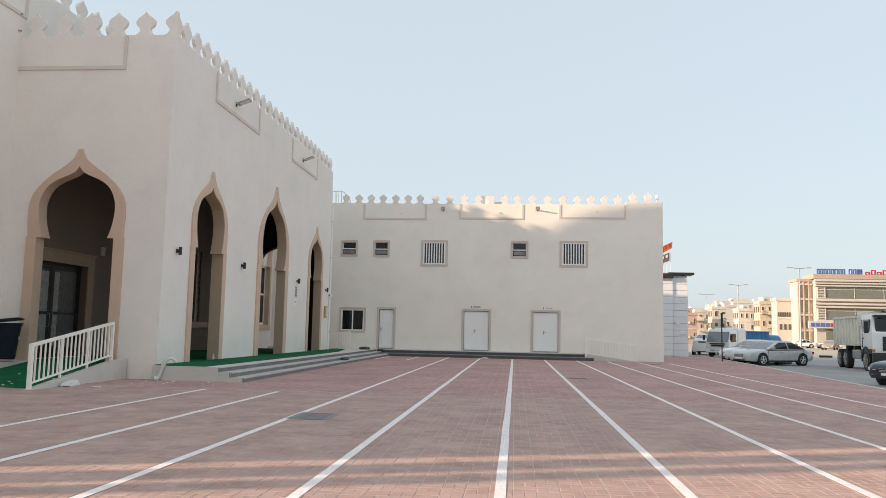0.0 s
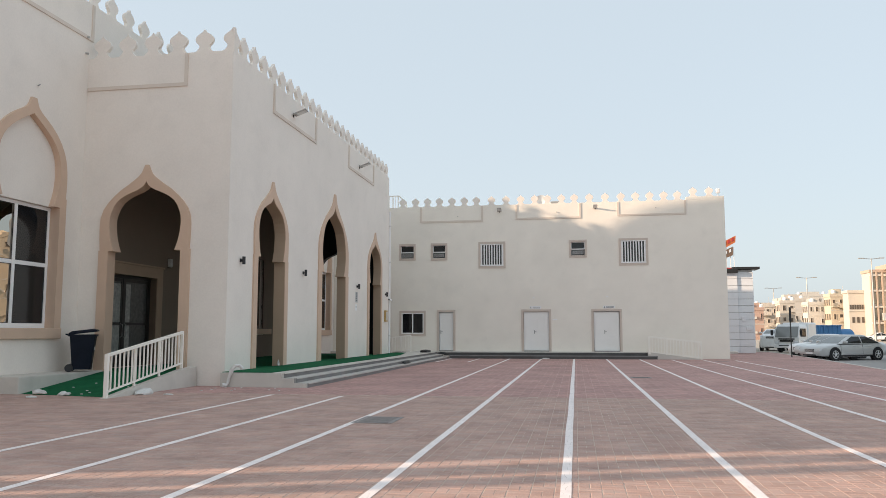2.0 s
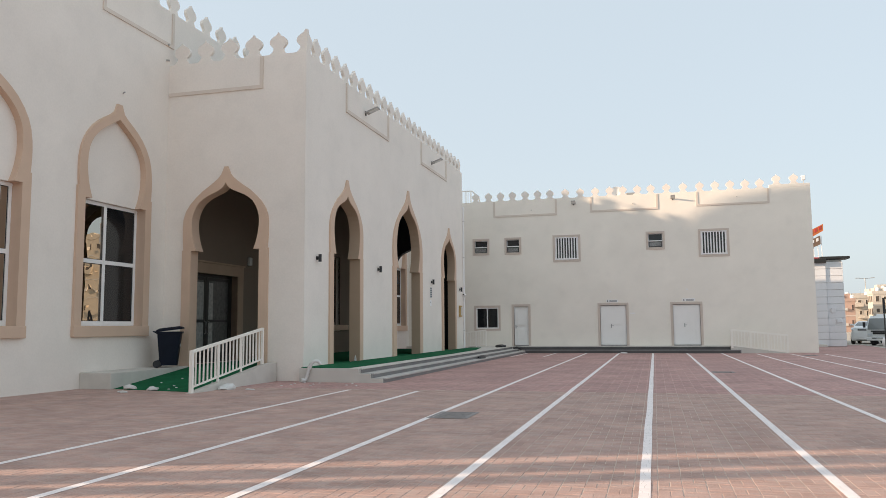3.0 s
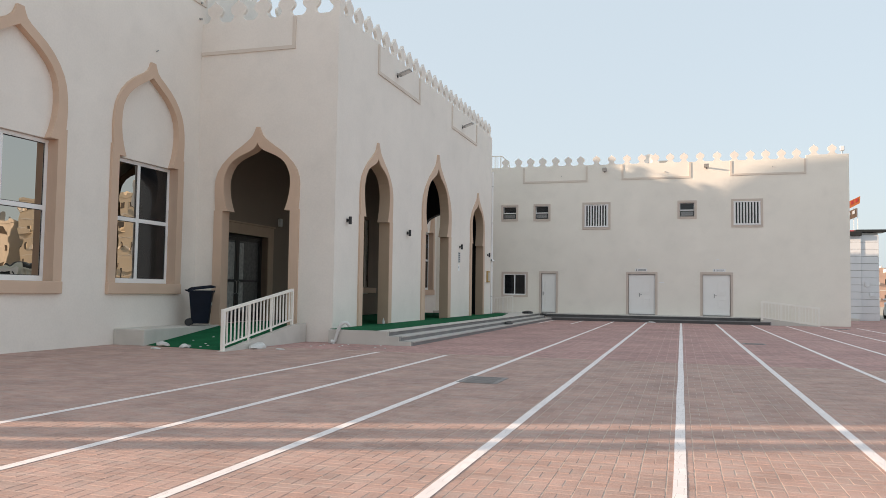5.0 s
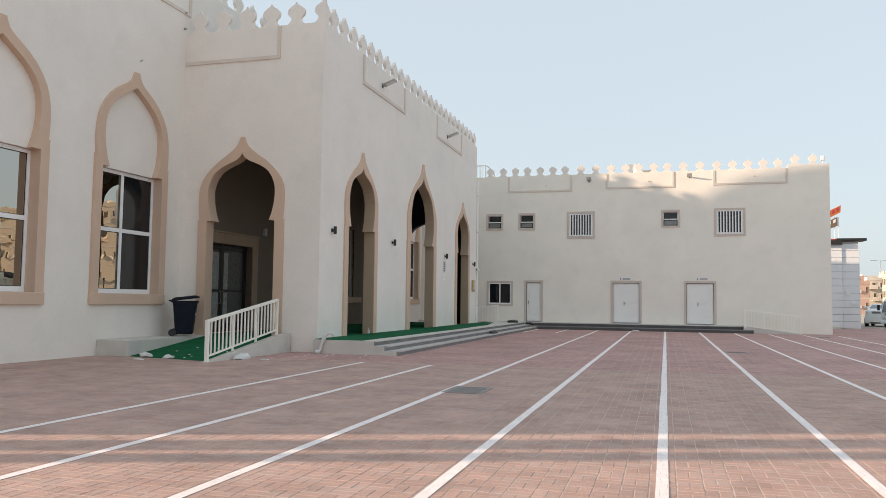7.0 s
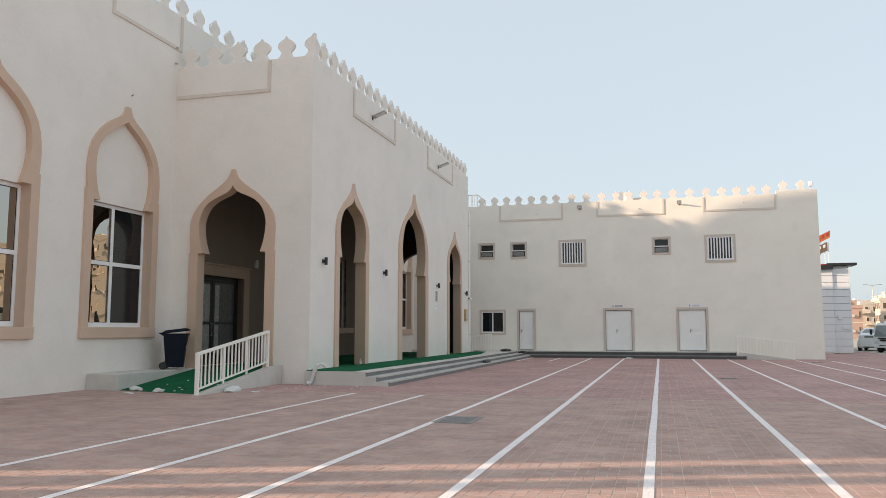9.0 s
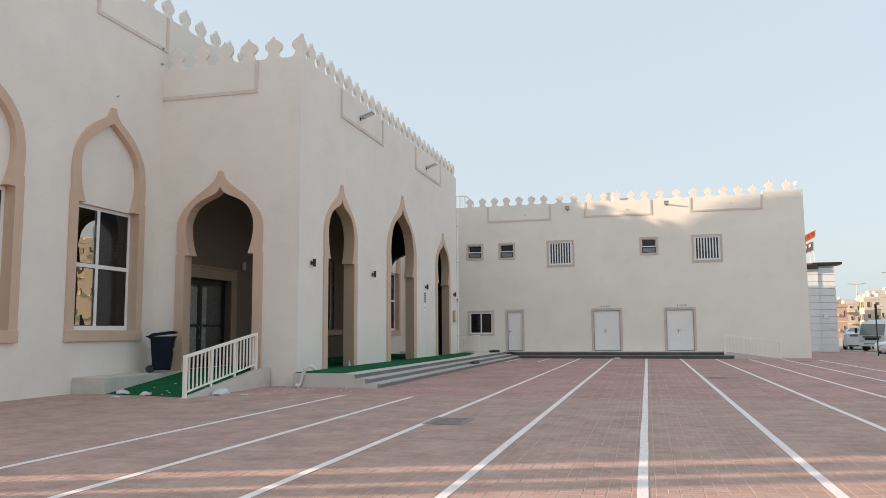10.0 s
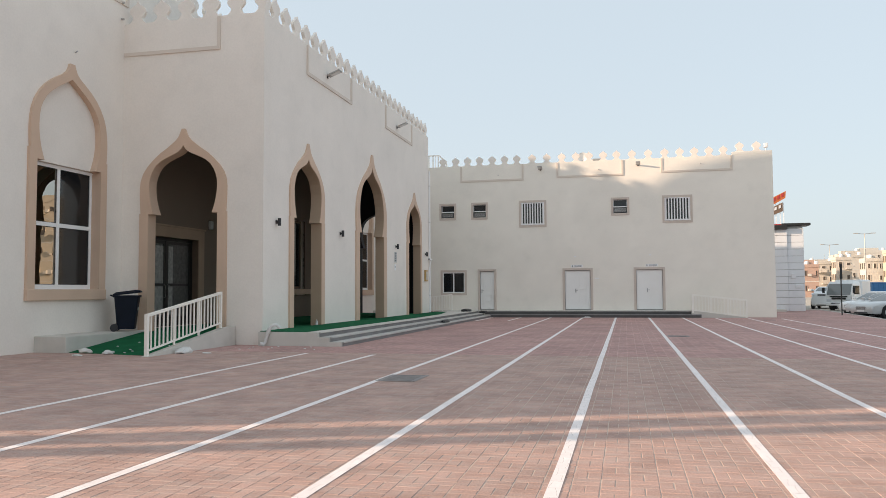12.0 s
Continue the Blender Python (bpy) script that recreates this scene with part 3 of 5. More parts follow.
def annex_window(a, b, c, e, style):
    w = new("window")
    w.parent = annex
    tagged(w, {"bars": "window behind white vertical bars", "ac": "window air conditioner in a wall opening",
               "plain": "white sliding window with dark glass"}[style])
    part("surround", Shape().prism([rect(a, b, c, e), rect(a + 0.11, b + 0.11, c - 0.11, e - 0.11)], -0.03, 0.06, on_back), TRIM_A, w)
    a, b, c, e = a + 0.11, b + 0.11, c - 0.11, e - 0.11
    if style == "ac":
        m = b + (e - b) * 0.46
        part("casing", box((a + 0.03, YB + 0.02, b + 0.03), (c - 0.03, YB + 0.2, m - 0.03), 0.01), BLACK, w)
        for i in range(6):
            z = b + 0.06 + i * (m - b - 0.12) / 6
            part("louvre", box((a + 0.06, YB - 0.0, z), (c - 0.06, YB + 0.03, z + 0.02)), STEEL, w)
        part("rail", box((a, YB - 0.01, m - 0.02), (c, YB + 0.12, m + 0.03), 0.005), WHITE, w)
        part("pane", box((a, YB + 0.13, m + 0.03), (c, YB + 0.14, e)), DARKGLASS, w)
        part("window_frame", Shape().prism([rect(a, b, c, e), rect(a + 0.03, b + 0.03, c - 0.03, e - 0.03)], 0.08, 0.12, on_back), WHITE, w)
    else:
        mid = (a + c) / 2
        part("window_frame", Shape().prism([rect(a, b, c, e), rect(a + 0.06, b + 0.06, mid - 0.03, e - 0.06),
                                            rect(mid + 0.03, b + 0.06, c - 0.06, e - 0.06)], 0.0, 0.07, on_back), WHITE, w)
        part("pane", Shape().prism([rect(a + 0.03, b + 0.03, c - 0.03, e - 0.03)], 0.03, 0.038, on_back), DARKGLASS, w)
        if style == "bars":
            for i in range(9):
                x = a + (c - a) * (i + 0.5) / 9
                part("bar", box((x - 0.03, YB - 0.035, b + 0.02), (x + 0.03, YB - 0.005, e - 0.02), 0.006), WHITE, w)
            for z, hb in ((b + 0.01, 0.07), (e - 0.05, 0.03)):
                part("bar", box((a - 0.005, YB - 0.04, z), (c + 0.005, YB - 0.002, z + hb)), WHITE, w)


for win, style in zip(WINS, ("plain", "ac", "ac", "bars", "ac", "bars")):
    annex_window(*win, style)
DOORW = material("white_door_paint", (0.93, 0.91, 0.87), 0.4, var=0.02, scale=3, bump=0.03)
for k, (a, b) in enumerate(DOORS):
    dr = new("door")
    dr.parent = annex
    tagged(dr, "closed white panelled metal door in tan surround")
    part("surround", Shape().prism([[(a, DZ0), (a, DZ1), (b, DZ1), (b, DZ0), (b - 0.12, DZ0), (b - 0.12, DZ1 - 0.12), (a + 0.12, DZ1 - 0.12),
                                     (a + 0.12, DZ0)]], -0.03, 0.08, on_back), TRIM_A, dr)
    a, b, top = a + 0.12, b - 0.12, DZ1 - 0.12
    part("leaf", box((a + 0.012, YB + 0.05, DZ0 + 0.04), (b - 0.012, YB + 0.11, top - 0.018), 0.006), DOORW, dr)
    cx, hw = ((a + b) / 2 + 0.03, 0.24) if k == 0 else (a + (b - a) * 0.68, 0.2)

    def moulding(z_lo, z_hi, rise, inset=0.0):
        """A closed outline with an arched head, drawn in by an inset."""
        h2, lo, hi = hw - inset, z_lo + inset, z_hi - inset
        return [(cx - h2, lo), (cx - h2, hi - rise)] + [(cx + h2 * math.cos(t), hi - rise + rise * math.sin(t)) for t in
                                                        [math.pi - i * math.pi / 10 for i in range(1, 10)]] + [(cx + h2, hi - rise), (cx + h2, lo)]

    for v0, v1, rise in ((1.46, 2.2, 0.13), (0.76, 1.22, 0.002)):
        part("panel_moulding", Shape().prism([moulding(v0, v1, rise), moulding(v0, v1, rise, 0.035)], 0.022, 0.055, on_back), DOORW, dr)
        part("panel", Shape().prism([moulding(v0, v1, rise, 0.085)], 0.032, 0.056, on_back), DOORW, dr)
    part("threshold", box((a + 0.01, YB - 0.02, DZ0 - 0.01), (b - 0.01, YB + 0.05, DZ0 + 0.03), 0.005), CONCRETE, dr)
    hx = a + 0.1 if k == 0 else a + (b - a) * 0.42
    part("door_handle", Shape().box((hx - 0.02, YB + 0.025, 1.3), (hx + 0.02, YB + 0.042, 1.5), 0.005)
         .tube([(hx, YB + 0.03, 1.42), (hx, YB - 0.01, 1.42), (hx + 0.11, YB - 0.01, 1.42)], 0.01), STEEL, dr)
for x in (-2.3, 1.56):
    sg = thing("door_sign", "small white door sign with dark symbol", "sign", "door signs")
    part("plate", box((x - 0.12, YB - 0.012, 2.63), (x + 0.5, YB - 0.001, 2.77), 0.003), WHITE, sg)
    part("symbol", Shape().box((x - 0.07, YB - 0.016, 2.65), (x - 0.03, YB - 0.013, 2.72)).box((x - 0.065, YB - 0.016, 2.725),
                                                                                            (x - 0.035, YB - 0.013, 2.75)), BLACK, sg)
    for z in (2.66, 2.71):
        part("text_bar", box((x + 0.05, YB - 0.015, z), (x + 0.44, YB - 0.0125, z + 0.022)), GREYINK, sg)

# ---- platforms, steps and ramps ----
PZ = 0.36
# riser stone darkened, colouring in the shade below each nosing
DARKSTEP = material("shaded_step_stone", (0.24, 0.225, 0.22), 0.8, var=0.2, scale=1.5, fine=45, bump=0.2, stain=0.3)
TREAD = material("pale_tread_stone", (0.53, 0.5, 0.465), 0.85, var=0.12, scale=1.5, fine=45, bump=0.2, stain=0.3)
# near-black strips put the shadow gap of the annex porch into colour
ANNEXSTEP = material("shaded_annex_step_stone", (0.1, 0.094, 0.09), 0.8, var=0.25, scale=1.5, fine=45, bump=0.2, stain=0.3)
terrace = thing("terrace", "raised terrace with grey stone steps and green turf", "terrace")
part("platform", box((XL + 0.002, 18.95, -0.1), (-7.33, 41.6, PZ), 0.012), CONCRETE_L, terrace)
for i, (x, z) in enumerate([(-7.0, 0.235), (-6.68, 0.115)]):
    part("step", box((x - 0.36, 18.95, -0.1), (x, 41.25 - 0.0 * i, z), 0.012), CONCRETE, terrace)
    part("nosing", box((x - 0.3, 18.99, z - 0.03), (x + 0.035, 41.24, z + 0.004), 0.004), TREAD, terrace)
    part("riser", box((x - 0.02, 19.0, z - 0.12), (x + 0.012, 41.2, z - 0.032)), DARKSTEP, terrace)
part("nosing", box((-7.62, 18.97, PZ - 0.03), (-7.285, 41.55, PZ + 0.004), 0.006), CONCRETE_L, terrace)
part("riser", box((-7.34, 19.0, 0.24), (-7.322, 41.2, PZ - 0.03)), DARKSTEP, terrace)
part("cheek", Shape().prism([[(-9.0, -0.1), (-9.0, PZ - 0.004), (-7.36, PZ - 0.004), (-7.36, 0.23), (-7.03, 0.23), (-7.03, 0.11), (-6.7, 0.11), (-6.7, -0.1)]],
                            18.91, 18.96, lambda u, v, w: (u, w, v)), CONCRETE_L, terrace)
turf = Shape()
cols = [(XL + 0.02, 19.02), (-7.66, 18.99), (-7.62, 25), (-7.65, 30), (-7.8, 34.5), (-8.4, 38.4), (XL + 0.02, 38.8)]
turf.prism([cols], PZ + 0.004, PZ + 0.016, lambda u, v, w: (u, v, w))
tagged(part("turf_mat", turf, CARPET), "green artificial turf laid along the terrace", "carpet")
porch = thing("annex_porch", "low concrete porch along the annex doors", "platform")
part("platform", box((-7.32, 41.55, -0.1), (3.62, YB - 0.002, 0.355), 0.012), CONCRETE_L, porch)
part("platform", box((-21, 41.62, -0.1), (-7.34, YB - 0.002, 0.355), 0.012), CONCRETE_L, porch)
part("step", box((-6.67, 41.2, -0.1), (4.1, 41.548, 0.17), 0.012), DARKSTEP, porch)
part("riser", box((-6.6, 41.18, -0.05), (4.05, 41.199, 0.13)), ANNEXSTEP, porch)
part("riser", box((-7.0, 41.53, 0.17), (3.64, 41.56, 0.31), 0.003), ANNEXSTEP, porch)
ramp_s = Shape().prism([[(3.63, 0.355), (6.3, 0.0), (6.3, -0.1), (3.63, -0.1)]], 41.25, YB - 0.003, lambda u, v, w: (u, w, v))
tagged(part("ramp", ramp_s, CONCRETE_L), "small cream concrete access ramp by the annex", "ramp")
ledge = part("ledge", box((XW + 0.002, 15.95, -0.1), (-12.46, YS - 0.05, 0.385), 0.02), CONCRETE_L)
tagged(ledge, "low cream painted concrete ledge beside the ramp", "platform")
ramp_s = Shape().prism([[(15.5, 0.004), (YS - 0.06, 0.36), (YS - 0.06, -0.1), (15.5, -0.1)]], -12.455, -9.96,
                       lambda u, v, w: (w, u + (0.55 if u < 16 and w < -12 else 0.0), v))
ramp = tagged(part("ramp", ramp_s, CARPET), "ramp covered in worn green artificial turf", "ramp")
kerb_s = Shape().prism([[(15.2, -0.1), (15.2, 0.0), (18.5, 0.47), (YS - 0.06, 0.5), (YS - 0.06, -0.1)]], -9.955, -9.78, lambda u, v, w: (w, u, v))
tagged(part("ramp_kerb", kerb_s, CONCRETE_L), "sloped cream concrete kerb under the ramp railing", "kerb")


def railing(name, p0, p1, height, n, label, group="railings", k=1.0):
    """A welded railing of square bars from p0 to p1, both on the slope it follows."""
    p0, p1 = Vector(p0), Vector(p1)
    r = thing(name, label, "railing", group, at=p0)
    d = p1 - p0

    def bar(pname, a, b, h):  # square bar of half width h
        a, b = Vector(a), Vector(b)
        h *= k
        q = (b - a).normalized()
        side = q.cross(Vector((0, 0, 1))) if abs(q.z) < 0.9 else Vector((1, 0, 0))
        side.normalize()
        up = side.cross(q).normalized()
        ring = lambda o: [o + side * h + up * h, o - side * h + up * h, o - side * h - up * h, o + side * h - up * h]
        part(pname, Shape().loft([ring(a), ring(b)]), RAILW, r)

    up = Vector((0, 0, 1))
    bar("top_rail", up * height, d + up * height, 0.032)
    bar("bottom_rail", up * 0.1, d + up * 0.1, 0.018)
    bar("post", Vector((0, 0, -0.03)), up * (height + 0.03), 0.038)
    bar("post", d + up * -0.03, d + up * (height + 0.03), 0.03)
    for f in (1 / 3, 2 / 3):
        bar("post", d * f, d * f + up * height, 0.02)
    for i in range(1, n):
        bar("baluster", d * (i / n) + up * 0.1, d * (i / n) + up * height, 0.014)
    return r


railing("ramp_railing", (-9.87, 15.29, 0.02), (-9.87, 18.5, 0.51), 0.88, 20, "cream painted steel railing along the turf ramp")
railing("ramp_railing", (3.69, 41.28, 0.28), (6.24, 41.28, 0.0), 0.87, 17, "cream painted steel railing beside the annex ramp", k=1.42)
railing("ramp_railing", (-10.3, 41.2, 0.2), (-8.75, 41.2, 0.37), 0.85, 11, "cream painted steel railing behind the arcade corner")
roof_rail = railing("roof_railing", (-10.6, 42.4, 7.44), (-9.75, 42.4, 7.44), 1.6, 5, "thin pale steel roof railing beside the parapet", k=0.85)

part("sloping_rail", Shape().tube([(0.85, 0, 1.6), (0.95, 0, 1.58), (1.35, 0, 1.05), (1.38, 0, 0.6)], 0.035, 8), RAILW, roof_rail)
part("post", Shape().tube([(1.1, 0, 0.0), (1.1, 0, 1.4)], 0.03, 8), RAILW, roof_rail)

# small pale plaster repairs on the annex wall
for x, z, w in ((-2.20, 3.22, 0.05), (1.68, 3.25, 0.05), (-1.07, 2.05, 0.12)):
    part("plaster_patch", box((x - w, YB - 0.006, z - 0.025), (x + w, YB + 0.002, z + 0.025), 0.002), WHITE, annex)

# ---- lamps and fittings on the walls ----
LENS = material("lamp_glass", (0.75, 0.76, 0.74), 0.2, var=0.05, bump=0.0)
GREYMETAL = material("grey_lamp_housing", (0.42, 0.41, 0.39), 0.45, metal=0.3, var=0.1, bump=0.03)


def floodlight(x, y, z, rz, label="grey slab floodlight on a bracket below the parapet", size=1.0):
    """A flat LED floodlight, leaning out and down from the wall behind it; local y points out of the wall."""
    f = thing("floodlight", label, "lamp", "floodlights", at=(x, y, z), rz=rz)
    part("bracket", Shape().box((-0.05, 0.0, -0.1), (0.05, 0.03, 0.1), 0.005).tube([(0, 0.02, 0), (0, 0.1, 0.0)], 0.022), DARKMETAL, f)
    q = Matrix.Rotation(radians(20), 4, 'X')
    tilt = lambda s: Shape().add([tuple(Vector((0, 0.05, 0.0)) + (q @ Vector(p))) for p in s.v], s.f)
    part("housing", tilt(box((-0.19, 0, -0.03), (0.19, 0.62, 0.035), 0.012)), GREYMETAL, f)
    part("lens", tilt(box((-0.155, 0.14, -0.036), (0.155, 0.58, -0.028))), LENS, f)
    for i in range(4):
        part("cooling_fin", tilt(box((-0.12 + 0.07 * i, 0.06, 0.034), (-0.11 + 0.07 * i, 0.44, 0.055))), GREYMETAL, f)
    f.scale = (size, size, size)
    return f


floodlight(XL + 0.001, 23.8, 8.49, -90, size=0.74)
floodlight(XL + 0.001, 31.8, 8.44, -90, size=0.74)
floodlight(-3.99, YB - 0.001, 7.96, 180, "grey slab floodlight on the annex wall", 0.6)
floodlight(1.15, YB - 0.001, 8.0, 180, "grey slab floodlight on the annex wall", 0.6)

for y, z in ((20.0, 3.35), (25.0, 3.38), (31.6, 3.3), (36.55, 3.2)):
    s = thing("wall_light", "small black up-and-down wall light on stucco", "lamp", "wall lights", at=(XL, y, z))
    part("back_plate", box((0.001, -0.05, -0.05), (0.03, 0.05, 0.05), 0.006), BLACK, s)
    part("stem", Shape().tube([(0.025, 0, 0), (0.08, 0, 0)], 0.02), BLACK, s)
    part("shade", Shape().tube([(0.1, 0, -0.105), (0.1, 0, 0.105)], 0.045, 14), BLACK, s, smooth=True)
s = thing("wall_light", "black bulkhead wall light inside the porch", "lamp", "wall lights", at=(XW, 23.9, 3.68))
part("back_plate", box((0.001, -0.09, -0.18), (0.03, 0.09, 0.18), 0.01), BLACK, s)
part("shade", box((0.03, -0.08, -0.14), (0.15, 0.08, 0.14), 0.03), PAPER, s)

nb = thing("notice_sheet", "printed notice sheet stuck on the stucco", "notice", at=(XL, 31.55, 2.85))
part("sheet", box((0.001, -0.16, -0.22), (0.006, 0.16, 0.22)), PAPER, nb)
for i in range(5):
    part("text_bar", box((0.0062, -0.12, 0.15 - 0.08 * i), (0.0075, 0.12, 0.19 - 0.08 * i)), GREYINK, nb)
nb = thing("notice_sheet", "small white notice sheet below the larger one", "notice", at=(XL, 31.5, 2.42))
part("sheet", box((0.001, -0.12, -0.13), (0.005, 0.12, 0.13)), WHITE, nb)
part("text_bar", box((0.0052, -0.04, -0.02), (0.0065, 0.02, 0.05)), GREYINK, nb)
OCHRE = material("ochre_enamel", (0.5, 0.32, 0.12), 0.5, var=0.08, scale=5, bump=0.03)
bx = thing("wall_box", "ochre framed box mounted on the wall corner", "box", at=(XL, 36.55, 2.16))
part("casing", box((0.001, -0.18, -0.27), (0.09, 0.18, 0.27), 0.01), OCHRE, bx)
part("front_panel", box((0.088, -0.13, -0.2), (0.095, 0.13, 0.2)), CONCRETE_L, bx)
cc = thing("security_camera", "small white security camera at the arcade corner", "camera", at=(XL, 37.15, 3.0))
part("arm", Shape().tube([(0.0, 0, 0), (0.09, 0.0, 0.0)], 0.02), WHITE, cc)
part("housing", Shape().tube([(0.08, -0.1, -0.02), (0.13, 0.14, -0.05)], 0.05, 12), WHITE, cc)
part("lens", Shape().tube([(0.075, -0.125, -0.018), (0.082, -0.095, -0.02)], 0.035, 12), BLACK, cc)
st = thing("wall_spout", "short rusty pipe stub above the window arch", "pipe", at=(XW, 17.2, 7.62))
part("pipe", Shape().tube([(-0.02, 0, 0), (0.09, -0.04, 0.02)], 0.016), STEEL, st)
for z in (9.62, 9.15):
    st = thing("wall_spout", "short dark pipe stub in the wall corner", "pipe", at=(XW, 19.05, z))
    part("pipe", Shape().tube([(-0.02, 0, 0), (0.08, 0.0, -0.02)], 0.03), GREYMETAL, st)
for x, z in ((-6.3, 7.75), (-0.9, 7.85), (4.3, 7.95)):
    st = thing("wall_spout", "small pale pipe stub in the annex parapet", "pipe", "parapet stubs", at=(x, YB, z))
    part("pipe", Shape().tube([(0, 0.02, 0), (0, -0.06, -0.01)], 0.03), CONCRETE_L, st)
al = thing("alarm_beacon", "small white device on the annex roof corner", "device", at=(7.5, YB + 0.1, BT + 0.16))
part("stand", Shape().tube([(0, 0, -0.01), (0, 0, 0.2)], 0.02), STEEL, al)
part("head", box((-0.1, -0.08, 0.16), (0.1, 0.1, 0.4), 0.03), WHITE, al)

dish = thing("satellite_dish", "white satellite dish on the annex roof", "dish", at=(-1.75, YB + 1.2, 7.44))
part("mast", Shape().tube([(0, 0, 0), (0, 0, 1.05)], 0.03), STEEL, dish)
part("reflector", Shape().loft([[(0.42 * s * math.cos(t), -0.1 - dy, 1.1 + 0.42 * s * math.sin(t)) for t in [2 * math.pi * k / 20 for k in range(20)]]
                                for s, dy in ((0.05, 0.0), (0.5, 0.03), (0.8, 0.09), (1.0, 0.16), (1.0, 0.18), (0.8, 0.11), (0.05, 0.02))]), WHITE, dish, smooth=True)
part("feed_arm", Shape().tube([(0, -0.12, 0.75), (0, -0.55, 1.05)], 0.012), STEEL, dish)
ac = thing("roof_fan_unit", "grey fan unit on the annex roof", "fan unit", at=(-0.95, YB + 0.9, 7.44))
part("casing", box((-0.3, -0.2, 0), (0.3, 0.3, 1.12), 0.03), GREYMETAL, ac)
part("fan_guard", Shape().tube([(0, -0.22, 0.6), (0, -0.195, 0.6)], 0.22, 18), DARKMETAL, ac)

# white downpipe at the terrace corner
pipe = thing("drain_pipe", "white plastic drain pipe bending down the terrace corner", "pipe")
path = [(-8.44, 18.99, 0.47), (-8.5, 18.92, 0.55), (-8.57, 18.88, 0.545), (-8.65, 18.86, 0.47), (-8.71, 18.85, 0.33), (-8.75, 18.85, 0.2),
        (-8.775, 18.85, 0.1), (-8.8, 18.83, 0.055), (-8.87, 18.78, 0.05)]
part("pipe", Shape().tube(path, 0.043, 12), PVC, pipe, smooth=True)
part("socket", Shape().tube([path[3], path[4]], 0.052, 12), PVC, pipe)
part("socket", Shape().tube([(-8.82, 18.815, 0.055), (-8.88, 18.775, 0.052)], 0.052, 12), PVC, pipe)

# white downpipe at the far corner of the arcade
dp = thing("downpipe", "white plastic downpipe on the far arcade corner", "pipe")
part("pipe", Shape().tube([(XL + 0.03, AY1 + 0.07, 0.36), (XL + 0.03, AY1 + 0.07, 7.35)], 0.05, 12), WHITE, dp, smooth=True)
for z in (1.2, 3.0, 4.8, 6.6):
    part("clamp", box((XL - 0.03, AY1 - 0.002, z), (XL + 0.09, AY1 + 0.13, z + 0.04), 0.01), PVC, dp)

# wheelie bin
NAVY = material("dark_blue_bin_plastic", (0.008, 0.012, 0.022), 0.5, var=0.2, scale=6, fine=60, bump=0.05, spec=0.15)
wb = thing("wheelie_bin", "dark blue two-wheeled refuse bin with ajar lid", "bin", at=(-12.63, 18.45, 0.385), rz=118)


def ring(w0, d0, d1, z, r=0.05):
    pts = []
    for cx, cy, a0 in ((w0 - r, d1 - r, 0), (-w0 + r, d1 - r, 90), (-w0 + r, d0 + r, 180), (w0 - r, d0 + r, 270)):
        for k in range(4):
            a = radians(a0 + 30 * k)
            pts.append((cx + r * math.cos(a), cy + r * math.sin(a), z))
    return pts


part("body", Shape().loft([ring(0.22, -0.24, 0.2, 0.06), ring(0.23, -0.26, 0.22, 0.3), ring(0.275, -0.33, 0.27, 0.9), ring(0.275, -0.33, 0.27, 0.94)]),
     NAVY, wb, smooth=True)
part("rim", Shape().loft([ring(0.3, -0.36, 0.3, 0.9), ring(0.3, -0.36, 0.3, 0.955)]), NAVY, wb)
lid = Shape().loft([ring(0.3, -0.38, 0.3, 0.0), ring(0.3, -0.38, 0.3, 0.04), ring(0.24, -0.3, 0.22, 0.08)])
q = Matrix.Rotation(radians(-7), 4, 'X')
part("lid", Shape().add([tuple(Vector((0, 0, 0.985)) + q @ Vector(p)) for p in lid.v], lid.f), NAVY, wb, "lid standing slightly open")
for sx in (-1, 1):
    wh = part("wheel", Shape().tube([(sx * 0.2, 0.26, 0.1), (sx * 0.26, 0.26, 0.1)], 0.1, 18), BLACK, wb)
part("axle", Shape().tube([(-0.25, 0.26, 0.1), (0.25, 0.26, 0.1)], 0.012), STEEL, wb)
part("handle", Shape().tube([(-0.2, 0.3, 0.93), (-0.2, 0.37, 0.96), (0.2, 0.37, 0.96), (0.2, 0.3, 0.93)], 0.016), NAVY, wb)
part("emblem", box((-0.04, -0.315, 0.55), (0.04, -0.29, 0.63), 0.004), PAPER, wb, "pale printed emblem")

# litter and rubble round the ramp


def lump(name, label, at, r, mat, seed, flat=0.5, rz=0.0, group=""):
    s = Shape()
    bm = bmesh.new()
    bmesh.ops.create_icosphere(bm, subdivisions=2, radius=1)
    for p in bm.verts:
        k = 1 + 0.45 * noise.noise(p.co * 1.7 + Vector((seed, 0, 0)))
        p.co = Vector((p.co.x * r[0] * k, p.co.y * r[1] * k, max(p.co.z, -0.35) * r[2] * k + 0.3 * r[2]))
    s.add([p.co for p in bm.verts], [[p.index for p in f.verts] for f in bm.faces])
    bm.free()
    ob = part(name, s, mat)
    ob.matrix_world = pose(*at, 0, 0, rz)
    return tagged(ob, label, name.replace("_", " "), group)


